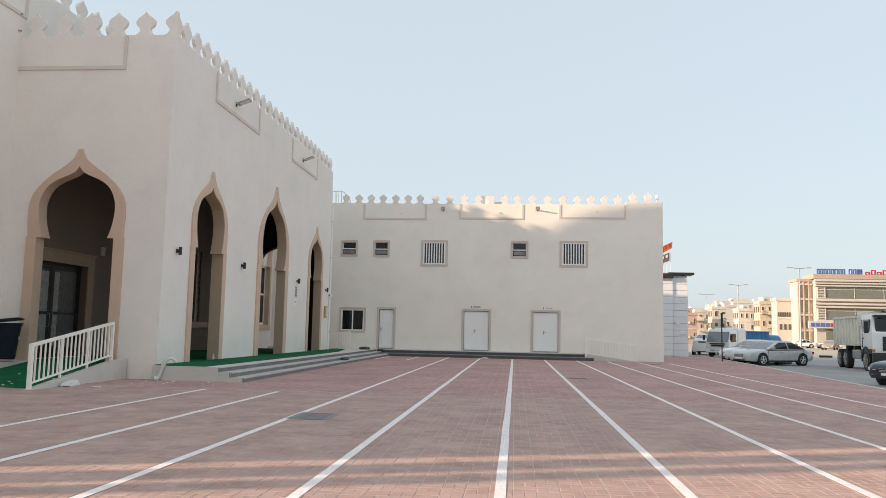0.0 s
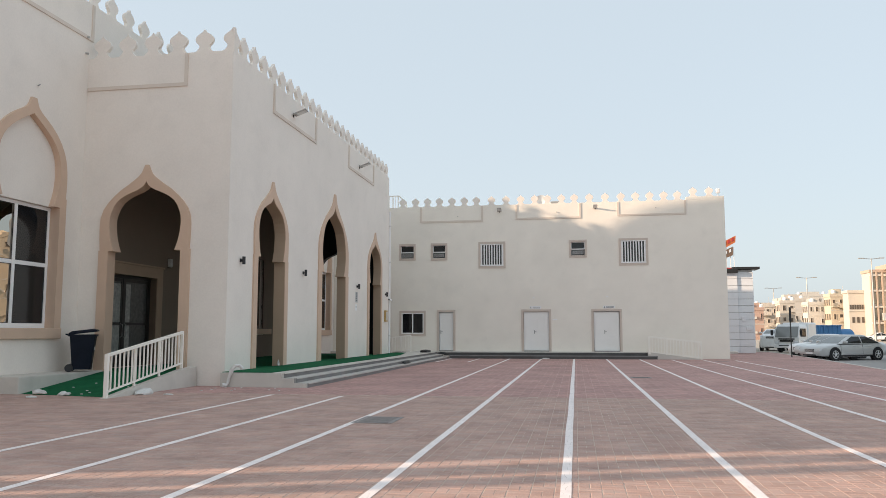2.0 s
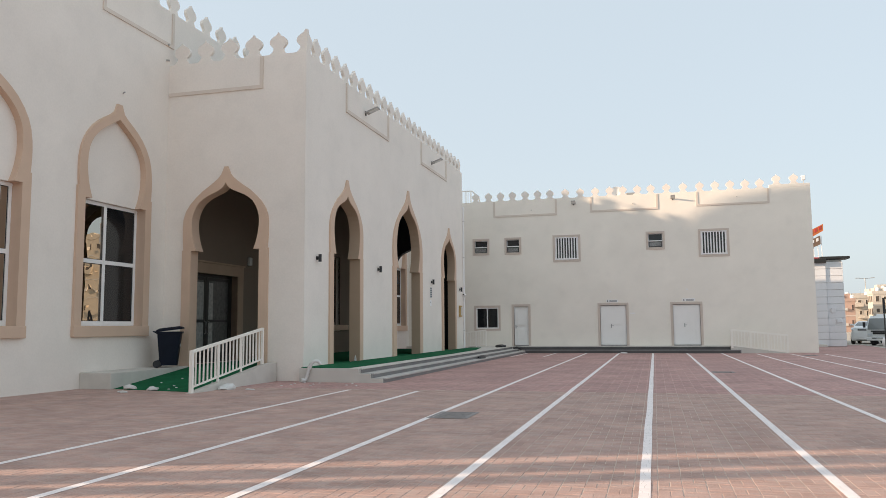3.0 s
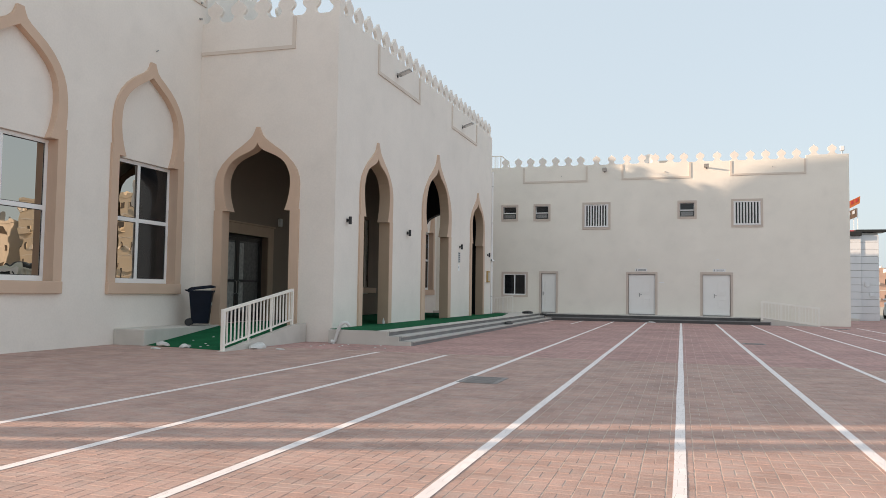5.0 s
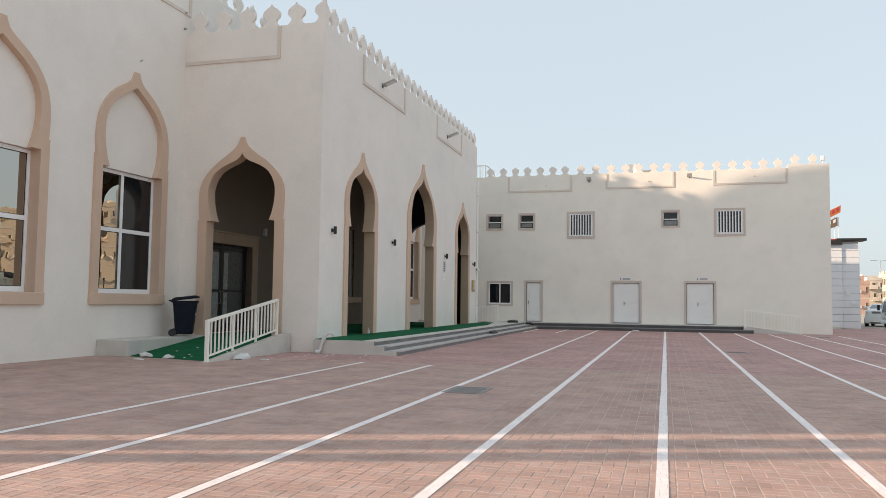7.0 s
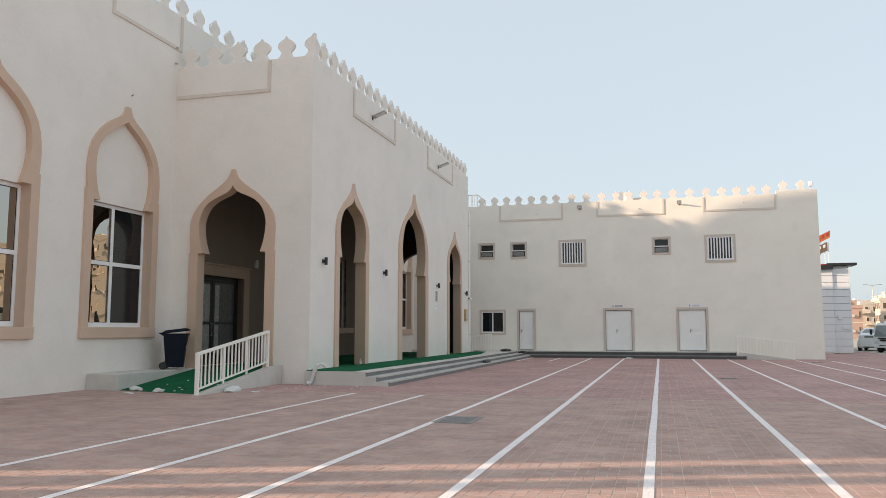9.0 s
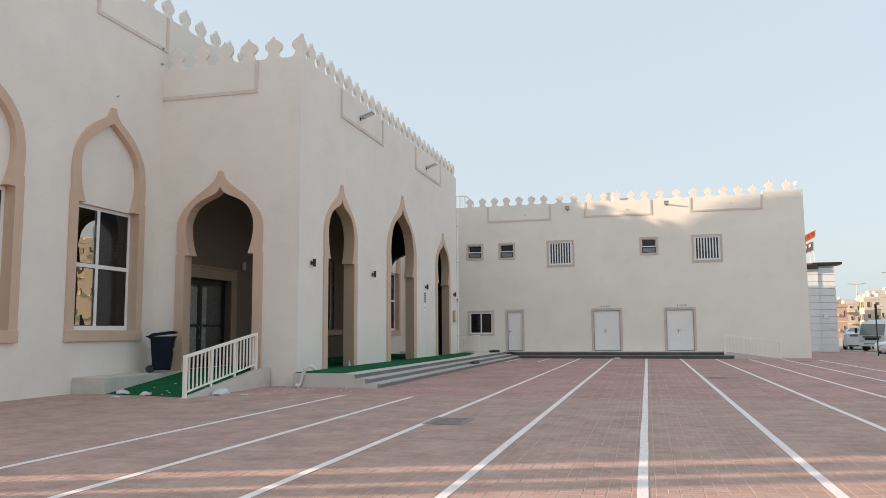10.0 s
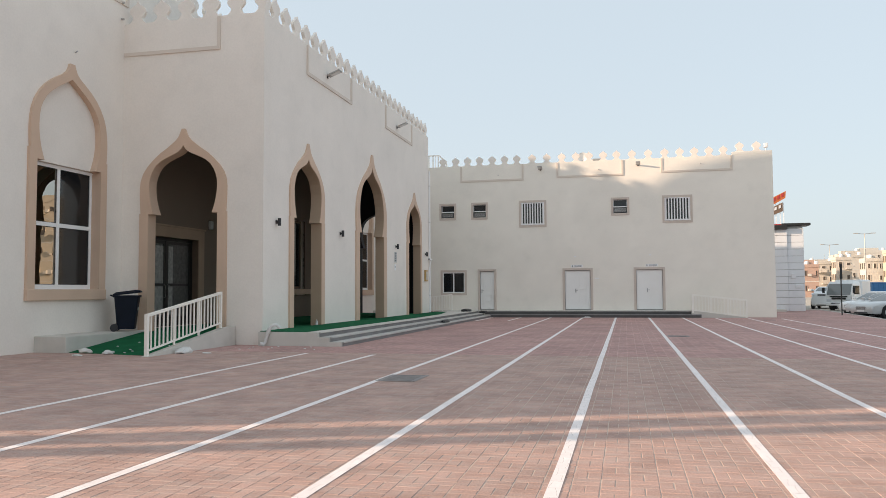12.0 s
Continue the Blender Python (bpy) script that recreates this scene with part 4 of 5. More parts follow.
lump("rubble", "broken white plaster lump on the turf ramp", (-11.88, 15.88, 0.03), (0.17, 0.07, 0.07), PVC, 1, rz=10, group="rubble pieces")
lump("rubble", "broken white plaster lump on the turf ramp", (-11.15, 15.72, 0.02), (0.12, 0.07, 0.06), PVC, 4, rz=35, group="rubble pieces")
lump("rubble", "flat pale chip on the paving", (-11.55, 15.2, 0.0), (0.13, 0.06, 0.03), PVC, 7, group="rubble pieces")
lump("rubble", "flat pale chip on the paving", (-9.05, 16.4, 0.0), (0.12, 0.05, 0.02), PVC, 9, group="rubble pieces")
lump("plastic_bag", "crumpled white plastic bag beside the ramp kerb", (-9.6, 16.35, 0.0), (0.25, 0.15, 0.11), PVC, 12, rz=70)
rng = random.Random(5)
for i in range(14):
    x, y = rng.uniform(-11.6, -10.2), rng.uniform(15.8, 17.6)
    lump("litter", "tiny pale scrap on green turf", (x, y, 0.004 + 0.1 * (y - 15.55)), (0.03, 0.022, 0.012), PVC, 20 + i, rz=rng.uniform(0, 90),
         group="litter scraps")
for i in range(10):
    x, y = rng.uniform(-8.9, -6.9), rng.uniform(17.6, 18.8)
    lump("litter", "tiny pale scrap on red paving", (x, y, 0.0), (0.03, 0.02, 0.012), PVC, 50 + i, rz=rng.uniform(0, 90), group="litter scraps")
lump("litter", "white paper scrap by the annex step", (-1.55, 41.0, 0.0), (0.2, 0.1, 0.05), PVC, 77, group="litter scraps")
lump("rubber_mat", "crumpled black rubber mat on the terrace step", (-6.85, 31.5, 0.13), (0.12, 0.5, 0.09), BLACK, 81)
lump("shoe_pile", "dark shoes taken off on the terrace", (-7.6, 39.4, PZ), (0.3, 0.45, 0.12), BLACK, 85)
lump("shoe_pile", "dark shoes taken off on the terrace", (-7.0, 41.0, 0.24), (0.25, 0.25, 0.1), BLACK, 88)
lump("bottle", "small pale bottle at the foot of the arch", (-9.05, 23.0, PZ), (0.035, 0.035, 0.14), PVC, 90)


def manhole(x0, y0, x1, y1, rows):
    m = thing("manhole_cover", "dark cast-iron drain cover set in the paving", "cover", "drain covers")
    part("frame", Shape().prism([rect(x0, y0, x1, y1), rect(x0 + 0.05, y0 + 0.05, x1 - 0.05, y1 - 0.05)], 0.001, 0.007,
                                lambda u, v, w: (u, v, w)), IRON, m)
    part("plate", box((x0 + 0.055, y0 + 0.055, -0.03), (x1 - 0.055, y1 - 0.055, 0.004)), IRON, m)
    for i in range(rows):
        y = y0 + 0.09 + (y1 - y0 - 0.18) * i / max(1, rows - 1)
        part("rib", box((x0 + 0.08, y - 0.012, 0.003), (x1 - 0.08, y + 0.012, 0.009)), IRON, m)


manhole(-3.44, 11.75, -2.8, 12.65, 9)
manhole(1.62, 24.4, 2.25, 25.0, 5)
manhole(6.4, 40.9 - 3.0, 7.0, 38.5, 4)

# unseen posts added past the hall's end to cast the paving's shadow stripes
for y0, y1 in ((3.10, 3.58), (2.52, 2.84)):
    part("shadow_post", box((XW - 0.3, y0, -0.2), (XW, y1, 7.0), 0.02), STUCCO, hall)

# ---- vehicles beside the road ----
TYRE = material("tyre_rubber", (0.025, 0.025, 0.027), 0.85, var=0.2, scale=8, bump=0.1)
RIM = material("alloy_rim", (0.75, 0.75, 0.75), 0.35, metal=0.5, var=0.05, bump=0.0)
# base colour lifted to grey to imitate sky mirrored in windscreens
CABGLASS = glass_material("sky_grey_glass", (0.23, 0.245, 0.24), 0.04, 1.7, 0.1)
CARGLASS = glass_material("car_glass", (0.015, 0.018, 0.02), 0.03, 1.5, 0.2)
LAMPG = material("headlamp_glass", (0.7, 0.72, 0.74), 0.12, var=0.05, bump=0.0)
ORANGE_LAMP = material("amber_lamp", (0.55, 0.2, 0.03), 0.25, var=0.05, bump=0.0)
REDLAMP = material("tail_lamp_red", (0.35, 0.02, 0.02), 0.2, var=0.05, bump=0.0)


def car_paint(name, color):
    m = material(name, color, 0.3, metal=0.2 if name.startswith("silver") else 0.0, var=0.03, scale=2, bump=0.0)
    m.node_tree.nodes["Principled BSDF"].inputs["Coat Weight"].default_value = 0.6
    return m


TRUCKRIM = material("dusty_steel_rim", (0.32, 0.31, 0.29), 0.7, var=0.15, scale=6, bump=0.05)


def wheel(parent, x, y, r, w, rim=None):
    wh = part("wheel", Shape().tube([(x, y - w / 2, r), (x, y - w / 2 + 0.03, r), (x, y + w / 2 - 0.03, r), (x, y + w / 2, r)],
                                    [r * 0.9, r, r, r * 0.9], 22), TYRE, parent)
    side = math.copysign(1, y)
    yo = y + side * w / 2
    part("brake_disc", Shape().tube([(x, yo - side * 0.03, r), (x, yo + side * 0.001, r)], r * 0.6, 16), DARKMETAL, wh)
    ring = [[(x + rr * math.cos(2 * math.pi * k / 20), yy, r + rr * math.sin(2 * math.pi * k / 20)) for k in range(20)]
            for rr, yy in ((r * 0.68, yo - side * 0.01), (r * 0.68, yo + side * 0.008), (r * 0.58, yo + side * 0.008), (r * 0.57, yo - side * 0.01))]
    rim = rim or RIM
    part("rim", Shape().loft(ring, False), rim, wh)
    for k in range(5):
        a = 2 * math.pi * k / 5 + 0.3
        part("spoke", Shape().tube([(x, yo + side * 0.008, r), (x + r * 0.6 * math.cos(a), yo + side * 0.006, r + r * 0.6 * math.sin(a))], [r * 0.12, r * 0.07], 6), rim, wh)
    part("hub", Shape().tube([(x, yo, r), (x, yo + side * 0.02, r)], r * 0.14, 10), rim, wh)


def body_rings(stations):
    """Rounded cross-sections of a car body: x, half width, underside, shoulder, top."""
    rings = []
    for x, w, z0, zs, z1 in stations:
        rings.append([(x, -w * 0.9, z0), (x, -w, z0 + 0.12), (x, -w, zs), (x, -w * 0.93, (zs + z1) / 2 + 0.02), (x, -w * 0.72, z1),
                      (x, w * 0.72, z1), (x, w * 0.93, (zs + z1) / 2 + 0.02), (x, w, zs), (x, w, z0 + 0.12), (x, w * 0.9, z0)])
    return rings


def sedan(name, label, paint, at, rz, L=4.9, W=1.82, H=1.44, tall=0.0, group="parked cars"):
    """A saloon or estate with its nose along local +x, standing on z = 0."""
    c = thing(name, label, "car", group, at=at, rz=rz)
    h, b = L / 2, W / 2
    belt = 0.93 + tall * 0.5
    nose = belt - 0.17 + tall * 0.06
    rw = 0.33 + tall * 0.05
    xr, xf = -h + 1.02, h - 0.93
    st = [(-h, b * 0.76, 0.42, 0.6, belt - 0.14), (-h + 0.05, b * 0.87, 0.32, 0.66, belt - 0.03), (-h + 0.25, b * 0.95, 0.26, 0.72, belt + 0.04),
          (-h + 0.7, b * 0.99, 0.23, 0.76, belt + 0.045), (-h + 1.3, b, 0.21, 0.76, belt + 0.02), (-0.2, b, 0.2, 0.72, belt), (h - 1.5, b, 0.2, 0.71, belt - 0.01),
          (h - 1.0, b * 0.99, 0.21, 0.74, belt - 0.035), (h - 0.5, b * 0.96, 0.23, 0.72, nose + 0.08), (h - 0.2, b * 0.91, 0.24, 0.68, nose + 0.01),
          (h - 0.05, b * 0.83, 0.26, 0.6, nose - 0.08), (h, b * 0.76, 0.32, 0.52, nose - 0.2)]
    part("body", Shape().loft(body_rings(st)), paint, c, smooth=True)
    r0, r1 = (-h + 0.55, h - 1.3) if not tall else (-h + 0.12, h - 1.2)
    top = H - 0.05 + tall * 0.3
    t0, t1 = (r0 + 0.95, r1 - 0.95) if not tall else (r0 + 0.3, r1 - 0.75)

    def cabin(k, e=0.0):
        """Rear end, front end, half width and height of the cabin at a part of its height, grown by e."""
        bow = 0.12 * k * (1 - k)
        return r0 + (t0 - r0) * k - bow - e, r1 + (t1 - r1) * k + bow + e, b * (0.93 - 0.17 * k - 0.06 * k * k) + e, belt - 0.02 + (top - belt) * k

    rings = []
    for k in (0.0, 0.25, 0.5, 0.75, 1.0):
        x0, x1, w, z = cabin(k)
        rings.append([(x0, -w * 0.86, z), (x0 + 0.14, -w, z), (x1 - 0.14, -w, z), (x1, -w * 0.86, z), (x1, w * 0.86, z), (x1 - 0.14, w, z),
                      (x0 + 0.14, w, z), (x0, w * 0.86, z)])
    part("cabin", Shape().loft(rings), paint, c, smooth=True)
    roof, mx = [], (t0 + t1) / 2
    for f, dz in ((1.0, -0.005), (0.985, 0.028), (0.9, 0.052), (0.6, 0.066), (0.2, 0.07)):
        roof.append([(mx + (x - mx) * f, y * f, z + dz) for x, y, z in rings[-1]])
    part("roof", Shape().loft(roof), paint, c, smooth=True)
    ks = (0.07, 0.3, 0.55, 0.8, 0.93)

    def pane(name, edge, label, glass=CARGLASS):
        """A glass skin just proud of the cabin; edge(k, e, j) gives its two borders."""
        rows = []
        for k in ks:
            o = [edge(k, 0.012, j) for j in (0, 1)]
            i = [edge(k, -0.01, j) for j in (1, 0)]
            rows.append(o + i)
        part(name, Shape().loft(rows), glass, c, label, True)

    pane("windscreen", lambda k, e, j: (cabin(k, e)[1], (2 * j - 1) * cabin(k)[2] * 0.82, cabin(k)[3]), "windscreen coloured grey for the reflected sky", CABGLASS)
    pane("rear_window", lambda k, e, j: (cabin(k, e)[0], (2 * j - 1) * cabin(k)[2] * 0.8, cabin(k)[3]), "dark tinted rear window")
    for sy in (-1, 1):
        mid = (r0 + r1) / 2 - 0.05

        def side(f0, f1):
            return lambda k, e, j: ((cabin(k)[0] + 0.2 if j == 0 else f1) if f0 is None else (f0 if j == 0 else cabin(k)[1] - 0.2),
                                    sy * cabin(k, e)[2], cabin(k)[3])

        pane("side_window", side(None, mid - 0.04), "")
        pane("side_window", side(mid + 0.04, None), "")
        part("mirror", box((r1 - 0.42, sy * b * 0.9, belt + 0.02), (r1 - 0.26, sy * (b + 0.15), belt + 0.15), 0.04), paint, c)
        part("headlight", Shape().loft([[(h - 0.5, sy * b * 0.86, nose - 0.02), (h - 0.5, sy * b * 0.93, nose - 0.1), (h - 0.46, sy * b * 0.935, nose - 0.16), (h - 0.44, sy * b * 0.85, nose - 0.16)],
                                        [(h - 0.06, sy * b * 0.5, nose - 0.09), (h - 0.02, sy * b * 0.84, nose - 0.14), (h - 0.01, sy * b * 0.84, nose - 0.22), (h + 0.012, sy * b * 0.5, nose - 0.22)]]), LAMPG, c)
        part("tail_light", box((-h - 0.012, sy * b * 0.5, 0.66), (-h + 0.2, sy * b * 0.9, 0.82), 0.02), REDLAMP, c)
        part("fog_light", box((h - 0.1, sy * b * 0.58, 0.34), (h + 0.0, sy * b * 0.72, 0.4), 0.015), LAMPG, c)
        for x in (0.05, -1.0):
            part("door_handle", box((x, sy * b * 0.99, 0.76 + tall * 0.3), (x + 0.2, sy * (b + 0.022), 0.79 + tall * 0.3), 0.008), RIM, c)
        for x in (mid + 0.02, r1 - 0.05, r0 + 0.42):
            part("door_gap", box((x, sy * b * 0.985, 0.33), (x + 0.012, sy * (b + 0.002), belt - 0.06)), BLACK, c)
        part("sill_strip", box((xr + 0.4, sy * b * 0.97, 0.22), (xf - 0.4, sy * (b + 0.006), 0.29), 0.01), BLACK, c)
        for x in (xr, xf):
            part("wheel_arch", Shape().tube([(x, sy * (b - 0.22), rw + 0.02), (x, sy * (b + 0.003), rw + 0.02)], rw + 0.06, 24), BLACK, c)
            wheel(c, x, sy * (b - 0.09), rw, 0.21)
    part("grille", box((h - 0.12, -b * 0.36, nose - 0.3), (h + 0.014, b * 0.36, nose - 0.13), 0.025), DARKMETAL, c)
    for i in range(3):
        part("grille_slat", box((h + 0.008, -b * 0.34, nose - 0.28 + 0.05 * i), (h + 0.02, b * 0.34, nose - 0.265 + 0.05 * i)), RIM, c)
    part("number_plate", box((h - 0.03, -0.24, 0.36), (h + 0.022, 0.24, 0.45), 0.004), WHITE, c)
    part("lower_grille", box((h - 0.1, -b * 0.5, 0.27), (h + 0.006, b * 0.5, 0.335), 0.01), BLACK, c)
    return c


SILVER = car_paint("silver_car_paint", (0.6, 0.605, 0.6))
WHITECAR = car_paint("white_car_paint", (0.88, 0.88, 0.87))
NIGHT = car_paint("dark_blue_car_paint", (0.012, 0.016, 0.035))
BEIGE = car_paint("beige_car_paint", (0.35, 0.3, 0.24))
sedan("car", "silver saloon car parked at the edge of the paving", SILVER, (14.9, 47.4, ROAD_Z), -151, 5.0, 1.82, 1.41)
sedan("car", "second silver saloon car parked close behind the first", SILVER, (15.15, 50.1, ROAD_Z), -148, 4.7, 1.82, 1.41)
sedan("car", "white saloon car parked behind the silver ones", WHITECAR, (15.4, 52.8, ROAD_Z), -146, 4.6)
sedan("car", "dark blue saloon car standing beside the road", NIGHT, (14.75, 29.2, ROAD_Z), -152, 4.8)
sedan("car", "white sport utility vehicle parked beyond the lorry", WHITECAR, (16.75, 70.7, ROAD_Z), -112, 4.7, 1.9, 1.5, 1.0)
sedan("car", "white car parked before the shopping centre", WHITECAR, (54.2, 142.0, ROAD_Z), 175, 4.4)
sedan("car", "beige car parked on the far road side", BEIGE, (47.6, 124.0, ROAD_Z), -120, 4.5)
sedan("car", "white car parked on the far road side", WHITECAR, (49.5, 141.0, ROAD_Z), 178, 4.5)
sedan("car", "dark car parked on the far road side", NIGHT, (37.2, 121.0, ROAD_Z), 178, 4.6)


def cab_truck(at, rz):
    """A small white cab-over lorry with a box body, nose along local +x."""
    c = thing("box_truck", "white cab-over lorry with box body parked by the road", "truck", at=at, rz=rz)
    cab = [[(0.2, -0.9, 0.5), (1.75, -0.9, 0.45), (1.75, 0.9, 0.45), (0.2, 0.9, 0.5)], [(0.2, -0.95, 1.2), (1.85, -0.93, 1.15), (1.85, 0.93, 1.15), (0.2, 0.95, 1.2)],
           [(0.2, -0.92, 1.9), (1.5, -0.9, 1.9), (1.5, 0.9, 1.9), (0.2, 0.92, 1.9)], [(0.25, -0.85, 2.15), (1.3, -0.8, 2.15), (1.3, 0.8, 2.15), (0.25, 0.85, 2.15)]]
    part("cab", Shape().loft(cab), WHITECAR, c)
    part("windscreen", Shape().add([(1.87, -0.84, 1.16), (1.87, 0.84, 1.16), (1.5, 0.82, 1.97), (1.5, -0.82, 1.97), (1.8, -0.84, 1.16), (1.8, 0.84, 1.16),
                                    (1.4, 0.82, 1.97), (1.4, -0.82, 1.97)], [(0, 1, 2, 3), (7, 6, 5, 4), (0, 3, 7, 4), (1, 5, 6, 2), (3, 2, 6, 7), (0, 4, 5, 1)]), CABGLASS, c)
    for sy in (-1, 1):
        part("side_window", box((0.5, sy * 0.9, 1.2), (1.5, sy * 0.965, 1.82), 0.02), CARGLASS, c)
        part("headlight", box((1.74, sy * 0.55, 0.68), (1.86, sy * 0.86, 0.86), 0.02), LAMPG, c)
        part("mirror", box((1.75, sy * 1.0, 1.3), (1.83, sy * 1.18, 1.7), 0.02), BLACK, c)
        for x in (1.05, -1.0):
            wheel(c, x, sy * 0.78, 0.4, 0.24, TRUCKRIM)
    part("grille", box((1.79, -0.5, 0.82), (1.865, 0.5, 0.96), 0.02), DARKMETAL, c)
    part("bumper", box((1.7, -0.93, 0.36), (1.9, 0.93, 0.6), 0.04), WHITECAR, c)
    part("number_plate", box((1.9, -0.24, 0.42), (1.915, 0.24, 0.52)), WHITE, c)
    part("chassis", box((-1.6, -0.4, 0.45), (0.4, 0.4, 0.65)), DARKMETAL, c)
    part("box_body", box((-1.6, -0.98, 0.66), (0.12, 0.98, 2.28), 0.12), WHITECAR, c)
    part("upper_grille", box((1.83, -0.62, 0.99), (1.875, 0.62, 1.08), 0.01), DARKMETAL, c)
    part("lower_grille", box((1.86, -0.55, 0.5), (1.905, 0.55, 0.57), 0.01), BLACK, c)


cab_truck((16.75, 64.2, ROAD_Z), -126)
BLUE = material("faded_blue_paint", (0.05, 0.2, 0.42), 0.5, var=0.12, scale=1.5, fine=30, bump=0.05, stain=0.2)
tk = thing("skip_container", "faded blue steel container standing behind the cars", "container", at=(20.4, 71.4, ROAD_Z), rz=4)
part("tall_bin", box((0.0, 0, 0.0), (1.95, 2.0, 2.12), 0.04), BLUE, tk)
tank = [[(x, 1.0 + 1.0 * f * math.cos(t), 1.0 + 0.82 * f * math.sin(t)) for t in [2 * math.pi * k / 20 for k in range(20)]]
        for x, f in ((1.97, 0.9), (2.02, 1.0), (3.0, 1.0), (3.1, 0.92), (3.14, 0.6))]
part("tank", Shape().loft(tank), BLUE, tk, "rounded faded blue tank end", True)
part("tank_saddle", box((2.1, 0.2, 0.0), (3.0, 1.8, 0.35), 0.02), DARKMETAL, tk)
for i in range(5):
    part("rib", box((0.12 + 0.38 * i, -0.06, 0.1), (0.2 + 0.38 * i, 0.02, 2.05), 0.01), BLUE, tk)
part("rim", box((-0.04, -0.05, 2.05), (1.98, 2.05, 2.14), 0.01), BLUE, tk)

# six-wheel tipper with its nose towards local +x
TIPPER = material("pale_grey_green_steel", (0.76, 0.76, 0.67), 0.55, var=0.1, scale=1.2, fine=30, bump=0.06, stain=0.25)
dt = thing("tipper_truck", "pale steel tipper truck with white cab on the road", "truck", at=(19.5, 45.2, ROAD_Z), rz=-98)
part("chassis", box((-2.2, -0.45, 0.75), (4.6, 0.45, 1.05)), DARKMETAL, dt)
part("tipper_body", Shape().loft([[(-2.3, -1.2, 1.25), (2.3, -1.2, 1.25), (2.3, 1.2, 1.25), (-2.3, 1.2, 1.25)],
                                  [(-2.45, -1.25, 2.75), (2.4, -1.25, 2.75), (2.4, 1.25, 2.75), (-2.45, 1.25, 2.75)]]), TIPPER, dt)
for sy in (-1, 1):
    for i in range(8):
        x = -2.3 + 0.62 * i
        part("rib", box((x, sy * 1.2, 1.3), (x + 0.1, sy * 1.32, 2.7), 0.01), TIPPER, dt)
    part("top_rim", box((-2.45, sy * 1.2, 2.7), (2.5, sy * 1.34, 2.82), 0.01), TIPPER, dt)
    part("mudguard", Shape().prism([[(3.6 + r * math.cos(radians(a)), 0.52 + r * math.sin(radians(a))) for r, a in
                                     [(0.72, -5 + 19 * i) for i in range(11)] + [(0.6, 185 - 19 * i) for i in range(11)]]], sy * 0.8, sy * 1.25,
                                   lambda u, v, w: (u, w, v)), BLACK, dt)
    part("side_window", box((3.3, sy * 1.15, 1.95), (4.3, sy * 1.235, 2.6), 0.03), CARGLASS, dt)
    part("mirror", box((4.4, sy * 1.3, 1.9), (4.5, sy * 1.5, 2.5), 0.02), BLACK, dt)
    part("headlight", box((4.7, sy * 0.7, 0.75), (4.8, sy * 1.1, 0.95), 0.02), LAMPG, dt)
    for x in (-1.45, -0.2, 3.6):
        wheel(dt, x, sy * 1.07, 0.52, 0.34, TRUCKRIM)
part("headboard", box((2.38, -1.25, 1.3), (2.5, 1.25, 3.0), 0.02), TIPPER, dt)
part("cab", Shape().loft([[(2.75, -1.2, 0.9), (4.7, -1.2, 0.9), (4.7, 1.2, 0.9), (2.75, 1.2, 0.9)], [(2.75, -1.22, 1.9), (4.75, -1.22, 1.9), (4.75, 1.22, 1.9), (2.75, 1.22, 1.9)],
                          [(2.75, -1.15, 2.85), (4.45, -1.15, 2.85), (4.45, 1.15, 2.85), (2.75, 1.15, 2.85)]]), WHITECAR, dt)
part("windscreen", box((4.52, -1.05, 1.95), (4.72, 1.05, 2.65), 0.03), CARGLASS, dt)
part("bumper", box((4.55, -1.22, 0.4), (4.85, 1.22, 0.95), 0.04), DARKMETAL, dt)
part("fuel_tank", box((1.0, -1.2, 0.55), (2.3, -0.7, 1.05), 0.08), STEEL, dt)
for sy in (-1, 1):
    part("cab_step", box((3.0, sy * 1.0, 0.45), (3.35, sy * 1.2, 0.6), 0.02), BLACK, dt)
    part("cab_skirt", box((2.8, sy * 1.19, 0.88), (4.6, sy * 1.235, 1.12), 0.02), BLACK, dt)
    part("door_gap", box((3.05, sy * 1.2, 1.15), (3.075, sy * 1.236, 2.6)), BLACK, dt)
    part("door_handle", box((3.12, sy * 1.22, 1.62), (3.36, sy * 1.25, 1.68), 0.01), BLACK, dt)
    part("air_tank", Shape().tube([(0.95, sy * 0.95, 0.8), (1.9, sy * 0.95, 0.8)], 0.2, 14), DARKMETAL, dt)
    for x in (-0.2, 1.3):
        part("body_hinge", box((x, sy * 0.8, 1.02), (x + 0.25, sy * 1.2, 1.26), 0.02), DARKMETAL, dt)
    for i in range(4):
        part("ladder_rung", box((2.52, sy * 1.15, 1.35 + 0.3 * i), (2.72, sy * 1.2, 1.38 + 0.3 * i)), STEEL, dt)
    part("indicator", box((4.66, sy * 1.1, 1.0), (4.76, sy * 1.225, 1.12), 0.01), ORANGE_LAMP, dt)
part("cab_visor", box((4.45, -1.1, 2.7), (4.85, 1.1, 2.82), 0.03), BLACK, dt)
part("front_grille", box((4.7, -0.75, 1.05), (4.79, 0.75, 1.75), 0.02), BLACK, dt)
for i in range(4):
    part("grille_bar", box((4.78, -0.7, 1.14 + 0.15 * i), (4.81, 0.7, 1.19 + 0.15 * i)), DARKMETAL, dt)
part("roll_cover", Shape().tube([(-2.3, 0, 2.95), (2.4, 0, 2.98)], 0.14, 10), DARKMETAL, dt)
part("number_plate", box((4.85, -0.26, 0.55), (4.87, 0.26, 0.68)), WHITE, dt)

